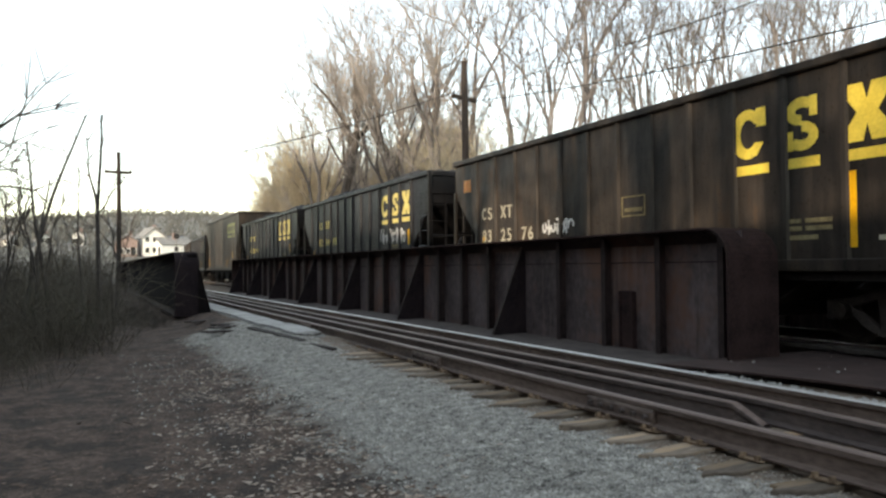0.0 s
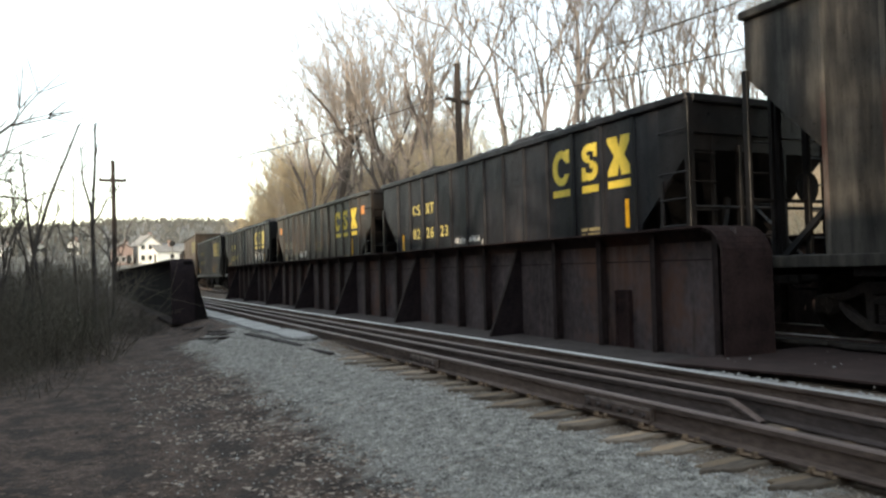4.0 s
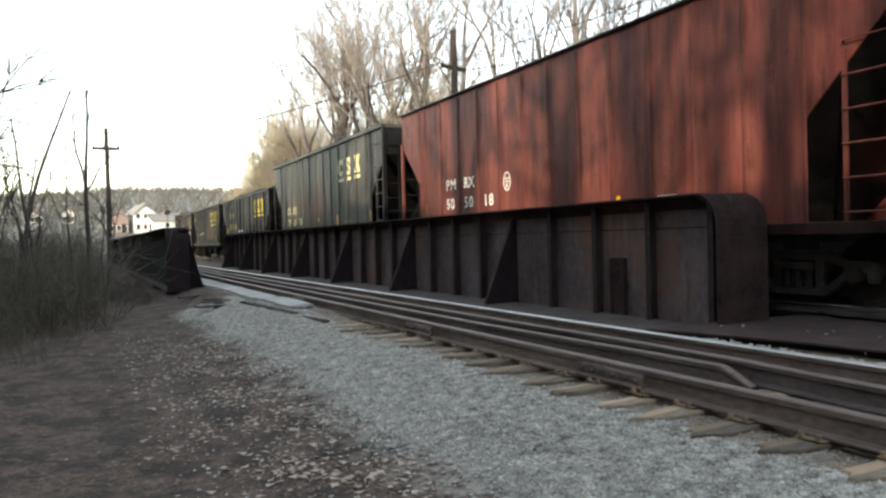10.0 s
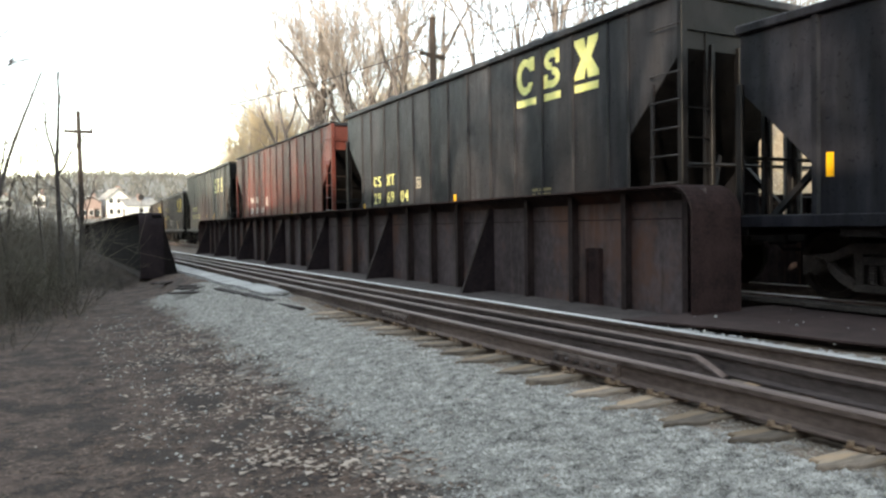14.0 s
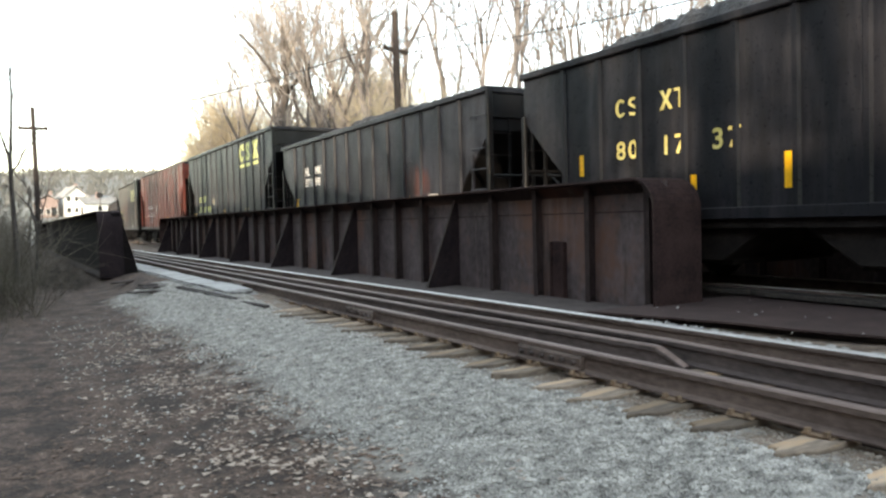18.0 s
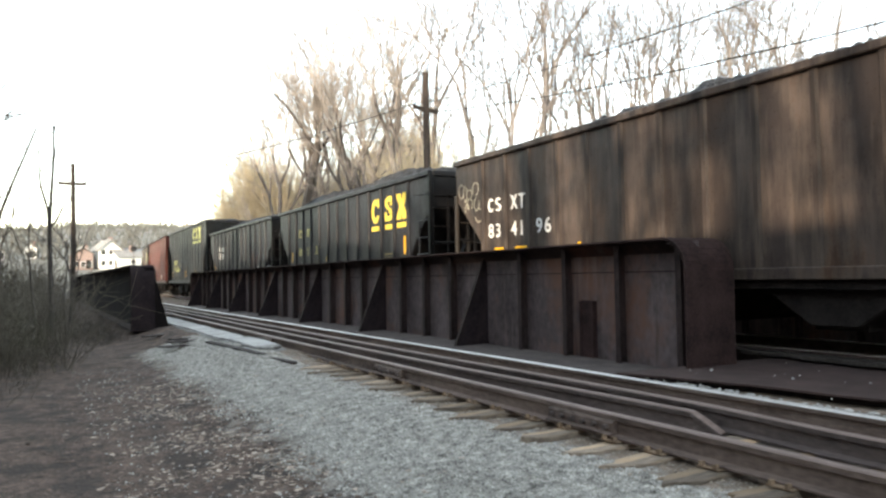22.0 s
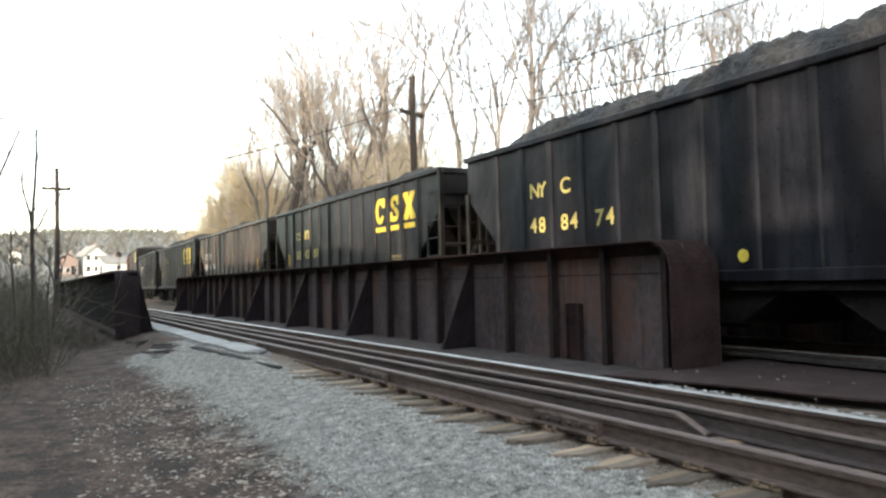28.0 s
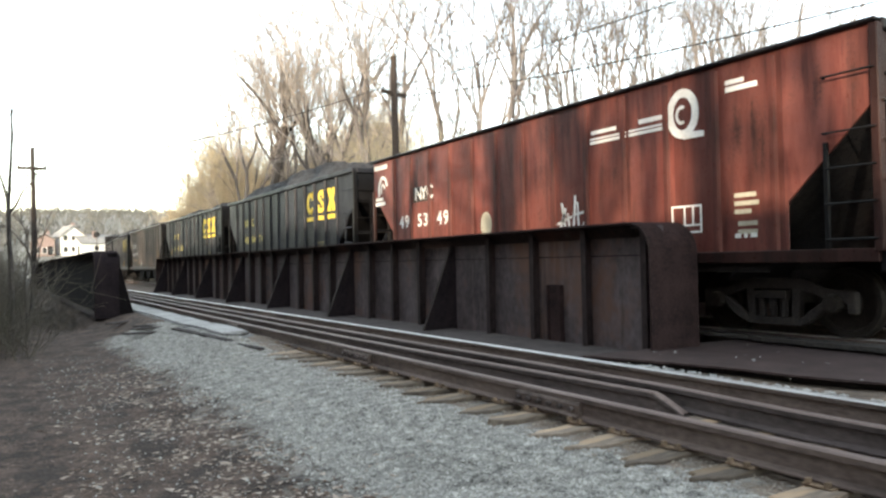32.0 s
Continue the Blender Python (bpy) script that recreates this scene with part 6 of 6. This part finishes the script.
for x, y, h, sd, lab in ((-2.95, 17.0, 8.0, 72, "bare grey tree with spreading twigs above the brush"), (-4.2, 20.5, 9.5, 75, "taller bare grey tree behind the brush")):
    wood, fine = grow(sd, h=h, r=0.12, clear=0.34, wide=30, first=4, levels=5, lean=0.05, thin=0.8, shoots=2, sprigs=2, lift=0.02)
    t = thing("roadside_tree", lab, "tree", "trees above the brush", at=Matrix.Translation((x, y, -0.3)))
    part("trunk", trunk_mesh(wood, 6), M_GREYTWIG, t)
    part("crown", seg_mesh("crown", fine, 3), M_GREYTWIG, t)


def thicket(name, n, box, height, rad, seed, material, label, fray=0.5):
    r = np.random.RandomState(seed)
    a, b, ra, rb = [], [], [], []
    for k in range(n):
        x, y = box[0] + (box[1] - box[0]) * r.rand() - abs(r.randn()) * fray, box[2] + (box[3] - box[2]) * r.rand()
        p = np.array([x, y, float(ground_z(x, y)) - 0.05])
        h = height * (0.35 + 0.65 * r.rand() ** 1.5)
        d = np.array([r.randn() * 0.35, r.randn() * 0.35, 1.0])
        rr = rad * (0.6 + 0.8 * r.rand())
        for i in range(4):
            d = d + r.randn(3) * 0.22 - np.array([0, 0, 0.06 * i])
            q = p + d / np.linalg.norm(d) * h / 4
            a.append(p), b.append(q), ra.append(rr * (1 - i / 5)), rb.append(rr * (1 - (i + 1) / 5))
            if i > 0:
                for s in range(2):
                    e = p + (d / np.linalg.norm(d) + r.randn(3) * 0.8) * h * 0.16
                    a.append(p), b.append(e), ra.append(rr * 0.5), rb.append(rr * 0.25)
            p = q
    return tagged(part(name, tubes(name, a, b, ra, rb, 3), material), label, name.replace("_", " "), kind="stuff")


thicket("thicket", 3000, (-7, 0.7, 15.0, 26), 2.3, 0.010, 81, M_BRUSH, "tangled dry brush and brambles on the bank")
thicket("tall_brush", 1700, (-9, 0.9, 23, 46), 4.2, 0.014, 82, M_BRUSH, "tall dry olive-brown brush behind the saplings")
# girder_weeds are added to darken the ground at the girder's foot
thicket("girder_weeds", 420, (0.9, 2.1, 20.5, 30), 0.75, 0.006, 87, M_GREYTWIG, "dark dead weeds added to darken the side girder's foot", 0.3)
thicket("low_brush", 600, (-5, 0.2, 11.0, 16), 0.7, 0.005, 83, M_BRUSH, "low dry weeds at the edge of the leaves")
thicket("bank_brush", 1500, (13.6, 30, 12, 88), 3.2, 0.022, 84, M_TAN, "sunlit tan brush on the wooded bank")
thicket("far_woods", 5600, (-120, 200, 230, 470), 5.0, 0.34, 85, M_HAZEWOODS, "bare far hillside woods with haze put into their pale grey")
thicket("hedge", 400, (-70, 40, 62, 130), 4.5, 0.035, 86, M_BRUSH, "olive brush below the houses")


def utility_pole(x, y, h, r, arm_z, arm, turn, label):
    z0 = float(ground_z(x, y))
    p = thing("utility_pole", label, "utility pole", "utility poles", at=pose(x, y, z0, 0, 0, turn))
    s = Shape()
    s.rod((0, 0, -0.3), (0.05, 0, (h - z0) * 0.5), r, 10, r * 0.88).rod((0.05, 0, (h - z0) * 0.5), (0.02, 0, h - z0), r * 0.88, 10, r * 0.7)
    part("pole", s, M_POLE, p)
    c = part("crossarm", Shape().box(-arm, arm, -0.06, 0.06, arm_z - z0 - 0.09, arm_z - z0 + 0.09), M_POLE, p, bevel=0.01)
    for dx in (-arm * 0.9, arm * 0.9):
        part("insulator", Shape().rod((dx, 0, arm_z - z0 + 0.05), (dx, 0, arm_z - z0 + 0.24), 0.05, 8, 0.03), M_GREYTWIG, c)
    return p


utility_pole(16.0, 31.3, 11.2, 0.20, 9.45, 0.81, 21, "dark wooden utility pole with one crossarm behind the train")
utility_pole(1.72, 50.0, 8.75, 0.17, 7.52, 0.78, 0, "dark wooden utility pole with a crossarm beside the bridge")


def wire(name, a, b, sag, r=0.012, n=24):
    """One sagging wire, a single tube of five sides."""
    pts = [Vector(a).lerp(Vector(b), i / n) - Vector((0, 0, 4 * sag * (i / n) * (1 - i / n))) for i in range(n + 1)]
    side = (Vector(b) - Vector(a)).cross(Vector((0, 0, 1))).normalized()
    s = Shape()
    for p in pts:
        s.v += [tuple(p + side * (r * math.cos(q * 1.2566)) + Vector((0, 0, r * math.sin(q * 1.2566)))) for q in range(5)]
    s.f = [(5 * i + q, 5 * i + (q + 1) % 5, 5 * i + 5 + (q + 1) % 5, 5 * i + 5 + q) for i in range(n) for q in range(5)]
    tagged(part(name, s, M_WIRE), "thin dark overhead wire between poles", "wire", "overhead wires")


wire("overhead_wire", (2.4, 50, 7.72), (15.3, 31.0, 9.6), 0.5, 0.021)
wire("overhead_wire", (16.65, 31.6, 9.45), (16.6, -12, 6.8), 1.05, 0.02)
wire("overhead_wire", (16.9, 33, 10.2), (16.6, -12, 8.9), 0.85, 0.017)

# railway signal beyond the side girder
sg = thing("railway_signal", "small dark railway signal on a short mast", "signal", at=Matrix.Translation((7.15, 70.0, 0.2)))
part("mast", Shape().rod((0, 0, 0), (0, 0, 4.0), 0.06, 8), M_ROOF, sg)
part("signal_head", Shape().rod((0, -0.1, 4.25), (0, 0.12, 4.25), 0.25, 16), M_WIRE, sg)
part("hood", Shape().rod((0, -0.28, 4.28), (0, -0.1, 4.28), 0.12, 10), M_WIRE, sg)
part("control_box", Shape().box(-0.16, 0.16, -0.12, 0.12, 2.95, 3.3), M_WIRE, sg, bevel=0.02)


def house(x, y, w, d, h, roof, wall, turn, label, wins=3):
    z = float(ground_z(x, y)) - 0.6
    t = thing("house", label, "house", "houses on the hillside", at=pose(x, y, z, 0, 0, turn))
    part("wall", Shape().prism([(-w / 2, 0), (w / 2, 0), (w / 2, h), (0, h + roof - 0.3), (-w / 2, h)], -d / 2, d / 2, "y"), wall, t)
    s = Shape()
    for k in (-1, 1):
        s.prism([(0, h + roof), (k * (w / 2 + 0.4), h - 0.25), (k * (w / 2 + 0.4), h - 0.05), (0, h + roof + 0.22)], -d / 2 - 0.4, d / 2 + 0.4, "y")
    part("roof", s, M_ROOF, t)
    part("chimney", Shape().box(w * 0.15, w * 0.15 + 0.7, 0, 0.7, h + roof * 0.4, h + roof + 0.9), M_BRICK, t)
    for k in range(wins):
        cx = -w / 2 + w * (k + 0.5) / wins
        for lv in range(2 if h > 4.5 else 1):
            zz = 1.0 + lv * 2.7
            f = part("window", Shape().box(cx - 0.55, cx + 0.55, -d / 2 - 0.06, -d / 2 - 0.005, zz, zz + 1.4), M_WHITEWALL, t)
            part("pane", Shape().box(cx - 0.45, cx + 0.45, -d / 2 - 0.09, -d / 2 - 0.065, zz + 0.1, zz + 1.3), M_GLASS, f)
    part("door", Shape().box(w / 2 - 1.5, w / 2 - 0.5, -d / 2 - 0.07, -d / 2 - 0.004, 0.6, 2.7), M_UNDER, t)


house(14.6, 205, 5.5, 8, 4.8, 2.6, M_WHITEWALL, 12, "white gabled house on the hillside")
house(19.3, 203, 7.0, 8, 3.4, 1.9, M_WHITEWALL, -70, "long white house with a grey roof")
house(8.9, 203, 4.4, 6, 4.2, 1.6, M_BRICK, 5, "orange brick house behind bare trees")
house(-11, 240, 3.2, 5, 2.4, 1.3, M_WHITEWALL, 20, "small white house on the hill")
house(-2.2, 240, 2.8, 5, 3.4, 1.2, M_WHITEWALL, 0, "small white house on the hill")
house(-19, 240, 3.4, 5, 2.4, 1.3, M_WHITEWALL, 30, "small white house on the hill")


# ---- what moves: the train rolls away along the far track, its wheels turn ----
TRAVEL = [(0, 0.0), (3.5, 16.67), (5.5, 25.97), (9.5, 44.73), (13.5, 63.47), (15.5, 72.63), (20, 93.01), (24.5, 113.69), (26.5, 122.86), (29, 134.3), (32, 148.04)]


def motions():
    for car, y0 in MOVERS:
        rows = []
        for t in range(33):
            y = y0 + float(np.interp(t, [a for a, b in TRAVEL], [b for a, b in TRAVEL]))
            rows.append((t, pose(TRAIN_X + bend(y), y, RAIL_Z, 0, 0, -math.degrees(0.0024 * max(0.0, y - 53)))))
        walk(car, rows)
    ts = [k * 32.0 / 224 for k in range(225)]
    for w, yy in WHEELS:
        rows = []
        for t in ts:
            s = float(np.interp(t, [a for a, b in TRAVEL], [b for a, b in TRAVEL]))
            rows.append((t, pose(0, yy, 0.457, -math.degrees(s / 0.457))))
        walk(w, rows)


motions()
